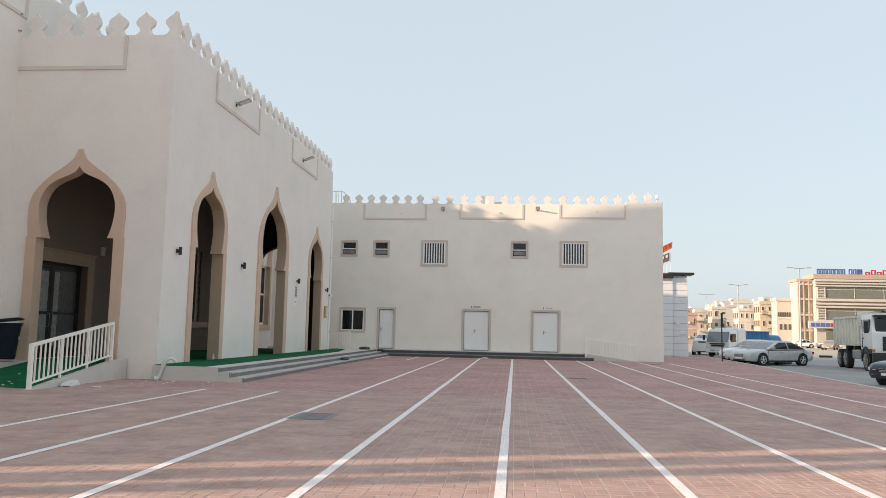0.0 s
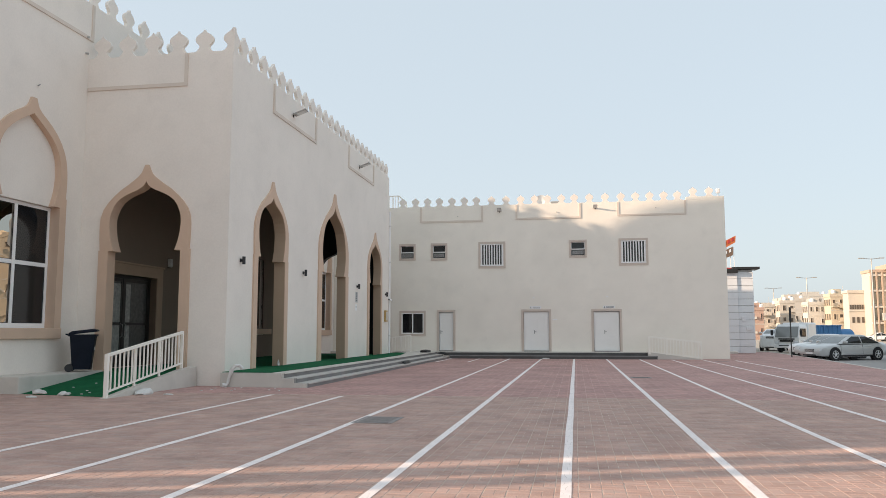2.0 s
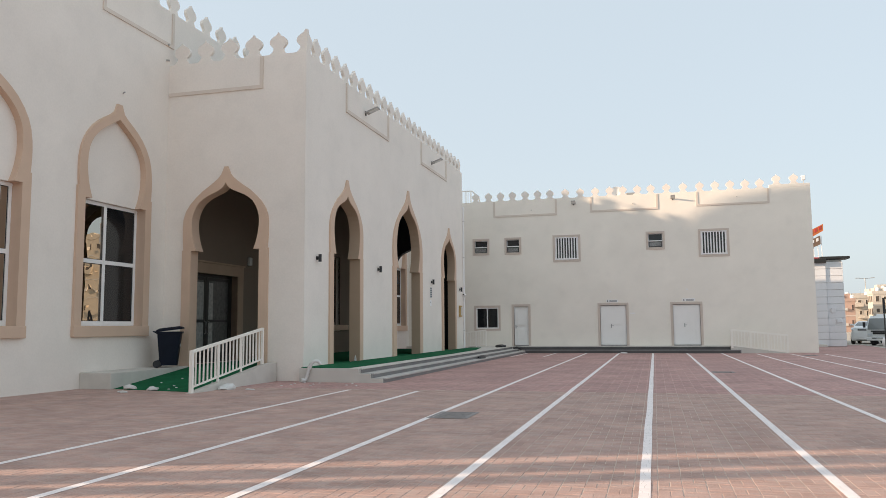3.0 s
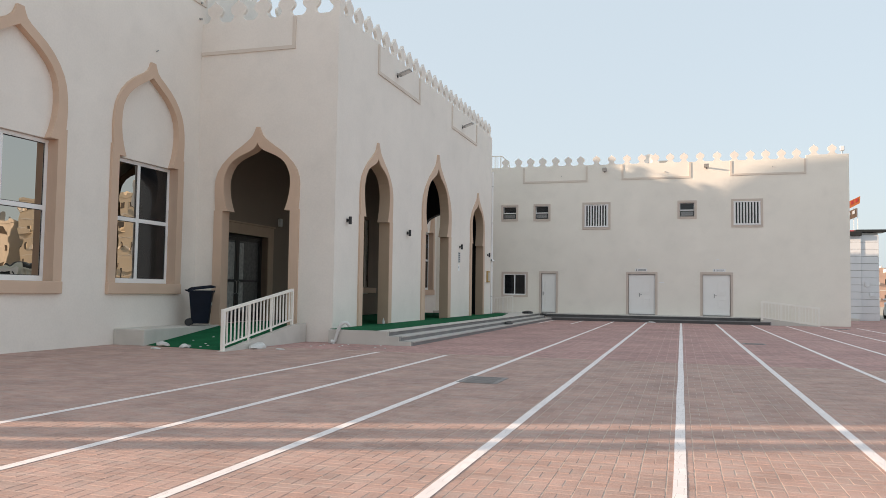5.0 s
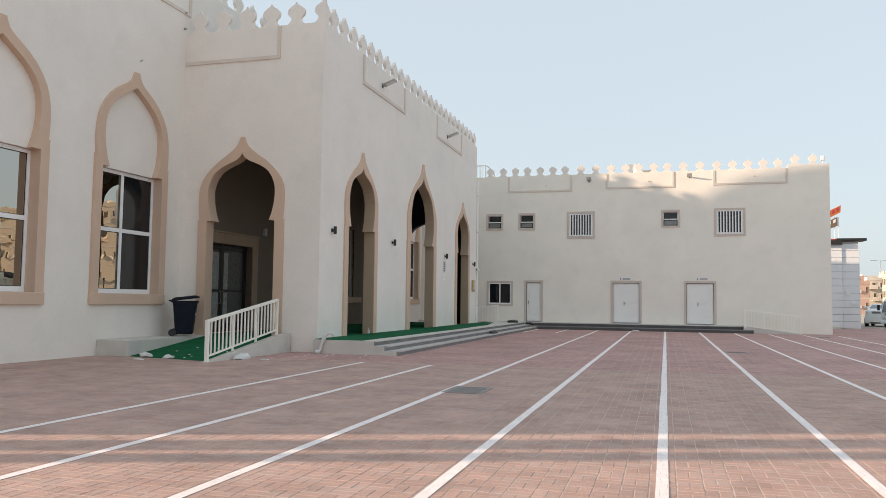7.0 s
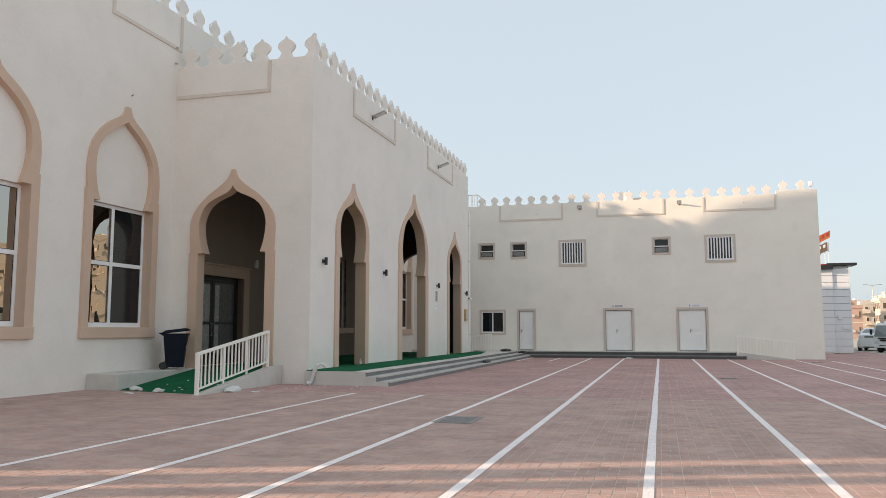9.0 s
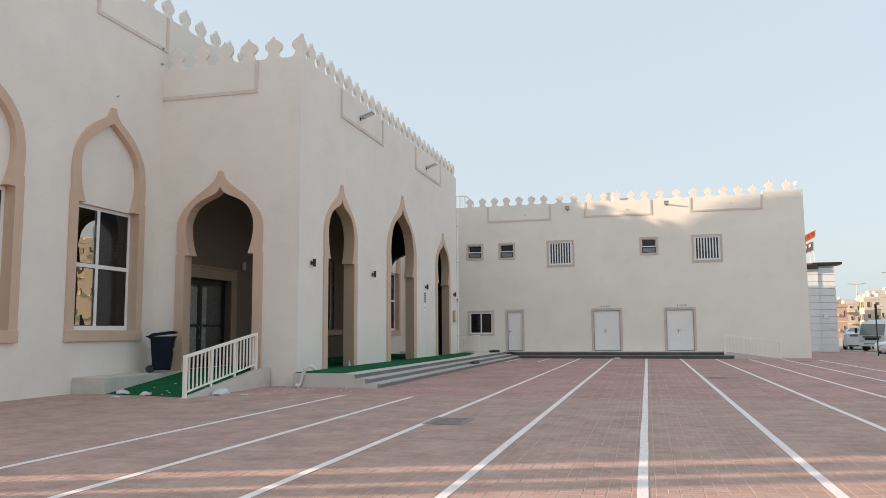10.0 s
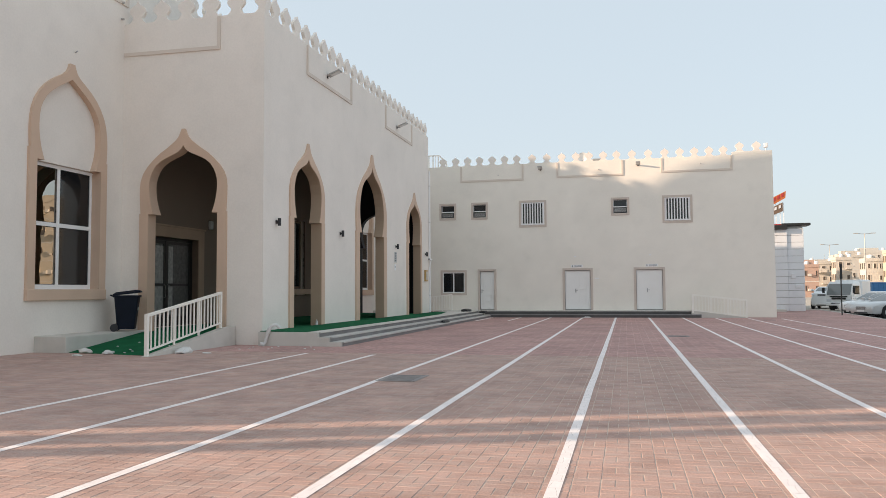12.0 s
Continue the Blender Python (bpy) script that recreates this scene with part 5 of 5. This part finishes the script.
# ---- white panelled kiosk with signs ----
PANEL = material("white_cladding", (0.82, 0.83, 0.84), 0.55, var=0.03, scale=1.2, fine=20, bump=0.05, streak=0.12)
ORANGE = material("orange_sign_paint", (0.6, 0.16, 0.05), 0.5, var=0.1, scale=4, bump=0.02)
REDPAINT = material("red_sign_paint", (0.5, 0.05, 0.05), 0.5, var=0.1, scale=4, bump=0.02)
BLUESIGN = material("blue_sign_paint", (0.1, 0.15, 0.38), 0.5, var=0.1, scale=4, bump=0.02)
ki = thing("kiosk", "white clad roadside kiosk with dark roof canopy", "kiosk", at=(0, 53.4, 0))
# core and fascia run 26 m back, out of sight, added to shade the lorry
part("core", Shape().box((7.6, 0.06, -0.1), (10.48, 26.0, 5.2)).box((10.5, 0.16, -0.3), (11.46, 26.0, 5.42)), GREYMETAL, ki)
for i in range(12):
    z = 0.02 + 0.44 * i
    part("cladding_panel", box((7.55, 0.0, z), (10.5, 0.07, min(z + 0.42, 5.25)), 0.01), PANEL, ki)
    part("cladding_panel", box((10.52, 0.1, z), (11.5, 0.17, min(z + 0.42, 5.45)), 0.01), PANEL, ki)
part("fascia", box((7.5, -0.25, 5.22), (10.5, 26.1, 5.5), 0.02), DARKMETAL, ki)
part("canopy", box((10.2, -0.1, 5.46), (11.9, 1.2, 5.62), 0.02), DARKMETAL, ki)
part("meter_box", box((10.7, 0.02, 2.1), (10.95, 0.1, 2.4), 0.01), PANEL, ki)
part("meter_box", box((10.95, 0.02, 1.5), (11.3, 0.1, 1.7), 0.01), PANEL, ki)
part("rubble_kerb", box((7.5, -0.9, -0.1), (10.2, 0.0, 0.15), 0.05), CONCRETE_L, ki)
sb = thing("roof_sign", "orange shop sign on white posts above the kiosk", "sign", at=(0, 53.8, 0))
for x in (9.7, 9.95, 10.2, 10.42):
    part("post", box((x, 0.07, 5.4), (x + 0.035, 0.105, 7.0)), WHITE, sb)
part("board", Shape().prism([[(9.2, 6.55), (10.55, 7.3), (10.58, 7.75), (9.2, 7.05)]], 0, 0.05, lambda u, v, w: (u, w, v)), ORANGE, sb)
for i in range(5):
    x = 9.3 + 0.25 * i
    part("text_bar", Shape().prism([[(x, 6.75 + (x - 9.2) * 0.54), (x + 0.14, 6.82 + (x - 9.2) * 0.54), (x + 0.14, 7.05 + (x - 9.2) * 0.52), (x, 6.98 + (x - 9.2) * 0.52)]],
                                   -0.02, 0.0, lambda u, v, w: (u, w, v)), REDPAINT, sb)
part("lower_board", Shape().prism([[(9.2, 5.95), (10.38, 6.45), (10.38, 7.02), (9.2, 6.45)]], 0.02, 0.06, lambda u, v, w: (u, w, v)), WOOD, sb, "dark brown lower sign board")
for i in range(4):
    x = 9.35 + 0.26 * i
    part("text_bar", Shape().prism([[(x, 6.2 + (x - 9.2) * 0.44), (x + 0.13, 6.26 + (x - 9.2) * 0.44), (x + 0.13, 6.44 + (x - 9.2) * 0.46), (x, 6.38 + (x - 9.2) * 0.46)]],
                                   0.0, 0.02, lambda u, v, w: (u, w, v)), PANEL, sb)
part("crest", box((9.6, 0.0, 5.5), (10.3, 0.1, 5.62), 0.01), REDPAINT, sb)
sp = thing("sign_post", "dark sign post standing at the paving edge", "sign", at=(11.75, 46.0, 0.0))
part("post", box((-0.028, -0.028, 0), (0.028, 0.028, 2.75), 0.008), DARKMETAL, sp)
part("board", box((-0.06, -0.045, 1.95), (0.06, -0.03, 2.75), 0.005), BLACK, sp)

# ---- street lamps and kerbs ----
for x, y, h in ((46.17, 132.0, 13.1), (44.16, 160.0, 12.0), (45.1, 190.0, 11.6)):
    s = thing("street_lamp", "tall grey street lamp with two arms", "lamp", "street lamps", at=(x, y, -0.2))
    part("pole", Shape().tube([(0, 0, 0), (0, 0, h)], [0.16, 0.08], 10), STEEL, s)
    for sx in (-1, 1):
        part("arm", Shape().tube([(0, 0, h - 0.1), (sx * 1.2, 0, h + 0.02)], 0.05, 8), STEEL, s)
        part("lamp_head", box((sx * 1.1, -0.15, h - 0.02), (sx * 1.9, 0.15, h + 0.12), 0.03), GREYMETAL, s)
KERBD = material("black_kerb_paint", (0.04, 0.04, 0.04), 0.7, var=0.2, bump=0.1)
kerb = thing("road_kerb", "black and white painted kerb of the traffic island", "kerb")
part("island", box((21.9, 71.15, -0.25), (64, 74, -0.05)), SAND, kerb)
for i in range(38):
    x = 21.9 + i * 1.1
    part("kerb_stone", box((x, 70.9, -0.25), (x + 1.09, 71.14, -0.02), 0.02), WHITE if i % 2 else KERBD, kerb)
# pale flush kerb between paving and asphalt
for (x0, y0), (x1, y1) in zip(EDGE[1:], EDGE[2:]):
    L = math.hypot(x1 - x0, y1 - y0)
    n = int(L)
    for i in range(n):
        f0, f1 = i / n, (i + 0.985) / n
        a = (x0 + (x1 - x0) * f0, y0 + (y1 - y0) * f0)
        b = (x0 + (x1 - x0) * f1, y0 + (y1 - y0) * f1)
        ob = part("edging_stone", Shape().prism([[a, b, (b[0] + 0.14, b[1]), (a[0] + 0.14, a[1])]], -0.3, 0.012, lambda u, v, w: (u, v, w)), CONCRETE_L, pavement)

# ---- buildings across the road ----
CREAM = material("cream_facade", (0.6, 0.55, 0.485), 0.9, var=0.06, scale=0.3, fine=8, bump=0.1, streak=0.12)
YELLOW = material("yellow_ochre_facade", (0.6, 0.52, 0.41), 0.9, var=0.06, scale=0.3, fine=8, bump=0.1, streak=0.12)
PALE = material("pale_facade", (0.63, 0.595, 0.54), 0.9, var=0.06, scale=0.3, fine=8, bump=0.1, streak=0.12)
PINK = material("pink_facade", (0.5, 0.35, 0.29), 0.9, var=0.06, scale=0.3, fine=8, bump=0.1, streak=0.12)
BROWNBAND = material("brown_band_facade", (0.52, 0.4, 0.32), 0.85, var=0.06, scale=0.5, fine=8, bump=0.1)
HOUSEGLASS = material("dark_house_window", (0.1, 0.083, 0.07), 0.35, var=0.4, scale=0.9, fine=8, bump=0.0)
# paler grey-green base colour, standing in for what the glazing mirrors
GREENGLASS = glass_material("green_reflection_glass", (0.2, 0.215, 0.185), 0.12, 2.0, 0.0)


def block(label, x0, x1, y, depth, h, mat, floors, cols, seed, balconies=False):
    """A flat-roofed house: walls, parapet, string courses, rows of framed windows on the two faces that show, coolers and tanks."""
    g = random.Random(seed)
    b = thing("apartment_building", label, "building", "houses across the road", at=(0, 0, 0))
    part("wall", box((x0, y, -0.3), (x1, y + depth, h)), mat, b)
    part("parapet", Shape().prism([rect(x0 - 0.12, y - 0.12, x1 + 0.12, y + depth + 0.12), rect(x0 + 0.2, y + 0.2, x1 - 0.2, y + depth - 0.2)], h - 0.2, h + 0.45,
                                  lambda u, v, w: (u, v, w)), mat, b)
    part("roof_room", box((x0 + (x1 - x0) * g.uniform(0.1, 0.4), y + 0.8, h - 0.1), (x0 + (x1 - x0) * g.uniform(0.55, 0.85), y + depth - 0.6, h + g.uniform(0.8, 1.6))), mat, b)
    for f in (0.9, g.uniform(0.2, 0.5)):
        part("water_tank", Shape().tube([(x0 + (x1 - x0) * f, y + 0.9, h - 0.1), (x0 + (x1 - x0) * f, y + 0.9, h + 0.95), (x0 + (x1 - x0) * f, y + 0.9, h + 1.15)],
                                        [0.42, 0.42, 0.2], 12), WHITE, b)
    part("antenna", Shape().tube([(x0 + (x1 - x0) * 0.7, y + 1, h), (x0 + (x1 - x0) * 0.7, y + 1, h + 2.0)], 0.03, 5), STEEL, b)
    fh = h / floors
    pw = (x1 - x0) / cols
    for i in range(1, floors):
        part("string_course", box((x0 - 0.06, y - 0.06, fh * i - 0.1), (x1 + 0.06, y + 0.0, fh * i + 0.06)), PALE, b)
    for i in range(floors):
        for k in range(cols):
            if g.random() < 0.1:
                continue
            cx, cz = x0 + pw * (k + 0.5) + g.uniform(-0.08, 0.08) * pw, fh * (i + 0.54)
            hw, hh = min(0.5, pw * g.uniform(0.18, 0.27)), min(0.6, fh * g.uniform(0.18, 0.26))
            w = part("window", Shape().prism([rect(cx - hw, cz - hh, cx + hw, cz + hh), rect(cx - hw + 0.06, cz - hh + 0.06, cx + hw - 0.06, cz + hh - 0.06)], -0.08, 0.05,
                                             lambda u, v, wd: (u, y + wd, v)), mat, b)
            part("pane", box((cx - hw + 0.03, y - 0.02, cz - hh + 0.03), (cx + hw - 0.03, y + 0.02, cz + hh - 0.03)), HOUSEGLASS, w)
            if g.random() < 0.3:
                part("cooler", box((cx + hw + 0.1, y - 0.45, cz - hh), (cx + hw + 0.75, y, cz - hh + 0.5), 0.03), PALE, b)
            if balconies and g.random() < 0.35:
                part("balcony", Shape().box((cx - pw * 0.42, y - 0.9, cz - hh - 0.45), (cx + pw * 0.42, y, cz - hh - 0.3)).box(
                    (cx - pw * 0.42, y - 0.9, cz - hh - 0.3), (cx + pw * 0.42, y - 0.82, cz - hh + 0.35)), mat, b)
        for k in range(3):
            cy, cz = y + depth * (k + 0.5) / 3, fh * (i + 0.54)
            w = part("window", Shape().prism([rect(cy - 0.5, cz - 0.65, cy + 0.5, cz + 0.65), rect(cy - 0.44, cz - 0.59, cy + 0.44, cz + 0.59)], 0.08, -0.05,
                                             lambda u, v, wd: (x0 - wd, u, v)), mat, b)
            part("pane", box((x0 - 0.02, cy - 0.46, cz - 0.61), (x0 + 0.02, cy + 0.46, cz + 0.61)), HOUSEGLASS, w)
    return b


block("low pinkish house at the end of the street", 35.4, 38.3, 170, 4, 6.0, PINK, 2, 3, 1)
block("cream apartment house with small windows", 38.6, 44.0, 182, 4, 7.0, CREAM, 3, 4, 2, True)
block("cream apartment house with balconies", 43.0, 46.0, 176, 4, 7.6, CREAM, 3, 2, 3, True)
block("pale apartment house with dark windows", 46.4, 50.6, 168, 4, 7.0, PALE, 3, 4, 4)
block("tall cream apartment house with roof rooms", 49.5, 56.0, 205, 4, 9.2, CREAM, 3, 5, 5, True)
block("tall pale apartment house behind the others", 58.5, 69.0, 230, 4, 11.3, PALE, 4, 7, 6)
block("ochre apartment house with balconies", 49.2, 53.0, 163, 4, 8.4, YELLOW, 3, 3, 7, True)
block("cream shop house beside the mall", 51.6, 56.5, 158, 4, 7.6, CREAM, 3, 5, 8)
block("ochre apartment house of five storeys by the road", 61.0, 90.0, 110, 14, 17.0, YELLOW, 5, 11, 9, True)
block("cream apartment house by the road", 92.0, 112.0, 150, 4, 13.0, CREAM, 4, 6, 10, True)

block("cream apartment house further along the road", 94.0, 116.0, 104, 12, 13.0, CREAM, 4, 6, 11, True)

# ---- shopping centre ----
mall = thing("shopping_centre", "two-storey cream shopping centre with glazed bands", "building")
part("wall", box((53.5, 145.0, -0.3), (80, 149.5, 12.0)), CREAM, mall)
part("roof_band", box((52.9, 144.4, 12.1), (80.2, 149.7, 12.95), 0.05), BROWNBAND, mall)
for z0, z1 in ((10.75, 11.0), (11.2, 11.45), (11.65, 12.05), (6.95, 7.25), (7.5, 7.85), (8.15, 8.6), (4.3, 4.75)):
    part("ledge", box((53.2, 144.4, z0), (80.1, 145.0, z1), 0.05), PALE, mall)
for z0, z1 in ((8.7, 10.7), (4.85, 6.9)):
    for i in range(5):
        x = 55.1 + 5.0 * i
        part("window_band", box((x, 144.85, z0), (x + 4.93, 145.02, z1), 0.02), GREENGLASS, mall)
        part("mullion", box((x + 4.93, 144.8, z0), (x + 5.0, 145.02, z1)), PALE, mall)
    part("transom", box((55.1, 144.8, z1 - 0.5), (80.0, 144.86, z1 - 0.42)), PALE, mall)
    for i in range(7):
        z = z0 + (z1 - z0) * i / 7
        part("louvre", box((53.7, 144.7, z), (54.9, 145.0, z + 0.14), 0.01), PALE, mall)
    for x in (53.65, 54.9):
        part("louvre_post", box((x, 144.68, z0), (x + 0.15, 145.0, z1), 0.01), PALE, mall)
part("entrance", box((55.0, 144.8, 0), (57.2, 145.02, 3.2), 0.02), GREENGLASS, mall)
for i in range(5):
    part("shop_window", box((59.0 + 4.0 * i, 144.86, 0.4), (62.2 + 4.0 * i, 145.02, 3.2), 0.02), GREENGLASS, mall)
part("corner_wing", box((50.9, 146.6, -0.3), (53.5, 150.5, 11.7)), CREAM, mall)
part("wing_cap", box((50.7, 146.3, 11.7), (53.5, 150.6, 12.2), 0.03), BROWNBAND, mall)
part("rear_wing", box((48.3, 150.0, -0.3), (50.9, 153.0, 8.3)), CREAM, mall)
part("rear_cap", box((48.1, 149.8, 8.3), (50.9, 153.2, 8.8), 0.03), CREAM, mall)
part("rear_band", box((48.2, 149.85, 5.0), (50.9, 150.02, 5.3), 0.02), PALE, mall)
for k in range(6):
    part("wing_window", box((48.45 + 0.4 * k, 149.9, 5.4), (48.72 + 0.4 * k, 150.02, 6.2), 0.02), HOUSEGLASS, mall)
    if k % 2:
        part("wing_window", box((48.35 + 0.4 * k, 149.9, 3.0), (48.75 + 0.4 * k, 150.02, 4.0), 0.02), HOUSEGLASS, mall)
for x in (50.85, 51.75, 52.65):
    part("corner_column", box((x, 146.2, -0.2), (x + 0.24, 146.7, 11.7), 0.03), BROWNBAND, mall)
for z in (0.6, 3.4, 6.2, 8.9):
    for x in (51.12, 52.02):
        part("wing_window", box((x, 146.5, z), (x + 0.6, 146.62, z + 2.0), 0.02), GREENGLASS, mall)
    part("wing_ledge", box((50.8, 146.25, z + 2.15), (53.4, 146.62, z + 2.45), 0.02), PALE, mall)
part("shop_sign", box((51.8, 144.2, 3.3), (58.5, 144.5, 4.6), 0.03), PALE, mall)
for i in range(7):
    part("sign_bar", box((52.2 + 0.85 * i, 144.12, 3.6), (52.85 + 0.85 * i, 144.2, 4.25)), REDPAINT if i > 3 else BLUESIGN, mall)
sg = thing("roof_sign", "row of blue and red sign shapes on the roof edge", "sign", at=(0, 145.2, 12.92))
widths = [0.6, 0.6, 0.6, 0.65, 0.6, 0.7, 0.65, 0.6]
x = 53.9
for w in widths + [0.0] + [0.75, 0.65, 0.5, 0.5]:
    if w:
        part("sign_shape", Shape().prism([rect(x, 0.0, x + w * 0.8, 1.05), rect(x + 0.15, 0.2, x + w * 0.8 - 0.15, 0.85)], 0, 0.25, lambda u, v, d: (u, d, v)), BLUESIGN, sg)
    x += w if w else 0.5
for k in range(4):
    part("sign_shape", Shape().prism([rect(x + 0.4 + k, 0.0, x + 1.2 + k, 0.6 + 0.35 * (k % 2)), rect(x + 0.6 + k, 0.18, x + 1.0 + k, 0.42 + 0.35 * (k % 2))], 0, 0.25, lambda u, v, d: (u, d, v)), REDPAINT, sg)

# ---- near paving, block by block in basket weave ----
PITCH = 0.206


def paver_layout(x0, x1, y0, y1):
    """Centres and half sizes of the blocks of two-block squares, turned in every other square."""
    for i in range(int(math.floor(x0 / PITCH)), int(math.ceil(x1 / PITCH))):
        for j in range(int(math.floor(y0 / PITCH)), int(math.ceil(y1 / PITCH))):
            cx, cy = (i + 0.5) * PITCH, (j + 0.5) * PITCH
            for s in (-1, 1):
                if (i + j) % 2:
                    yield cx + s * PITCH / 4, cy, PITCH / 4 - 0.0028, PITCH / 2 - 0.0028
                else:
                    yield cx, cy + s * PITCH / 4, PITCH / 2 - 0.0028, PITCH / 4 - 0.0028


def paver_solid(hx, hy):
    c = 0.004
    v = [(-hx, -hy, -0.03), (hx, -hy, -0.03), (hx, hy, -0.03), (-hx, hy, -0.03), (-hx, -hy, -c), (hx, -hy, -c), (hx, hy, -c), (-hx, hy, -c),
         (-hx + c, -hy + c, 0), (hx - c, -hy + c, 0), (hx - c, hy - c, 0), (-hx + c, hy - c, 0)]
    f = [(8, 9, 10, 11)] + [(4 + k, 4 + (k + 1) % 4, 8 + (k + 1) % 4, 8 + k) for k in range(4)] + [(k, (k + 1) % 4, 4 + (k + 1) % 4, 4 + k) for k in range(4)]
    return v, f


NEAR = (-1.95, 1.25, 4.95, 6.8)
rng = random.Random(11)
upright = Shape().add(*paver_solid(PITCH / 4 - 0.0028, PITCH / 2 - 0.0028)).mesh("brick", PAVER)
across = Shape().add(*paver_solid(PITCH / 2 - 0.0028, PITCH / 4 - 0.0028)).mesh("brick", PAVER)
field_v, field_f = [], []
for cx, cy, hx, hy in paver_layout(-13.3, 9.5, 2.6, 17.0):
    if cy > 16.98 or cx > 9.0 + (cy - 5) * 0.06 or abs(cx) > 4.5 + 0.8 * cy:
        continue
    if -3.39 < cx < -2.85 and 11.8 < cy < 12.6:
        continue
    z = rng.uniform(-0.0022, 0.0)
    cx, cy = cx + rng.uniform(-0.0022, 0.0022), cy + rng.uniform(-0.0022, 0.0022)
    if NEAR[0] < cx < NEAR[1] and NEAR[2] < cy < NEAR[3]:
        piece("brick", upright if hx < hy else across, pavement, pose(cx, cy, z, rng.uniform(-0.5, 0.5), rng.uniform(-0.5, 0.5), rng.uniform(-0.6, 0.6)))
    else:
        v, f = paver_solid(hx, hy)
        k = len(field_v)
        tx, ty = rng.uniform(-0.008, 0.008), rng.uniform(-0.008, 0.008)
        field_v += [(cx + p[0], cy + p[1], z + p[2] + tx * p[0] + ty * p[1]) for p in v]
        field_f += [tuple(a + k for a in q) for q in f]
me = bpy.data.meshes.new("brick_field")
me.from_pydata(field_v, [], field_f)
me.materials.append(PAVER_I)
field = new("brick_field", me)
field.parent = pavement
tagged(field, "red clay blocks laid in basket weave", kind="stuff")
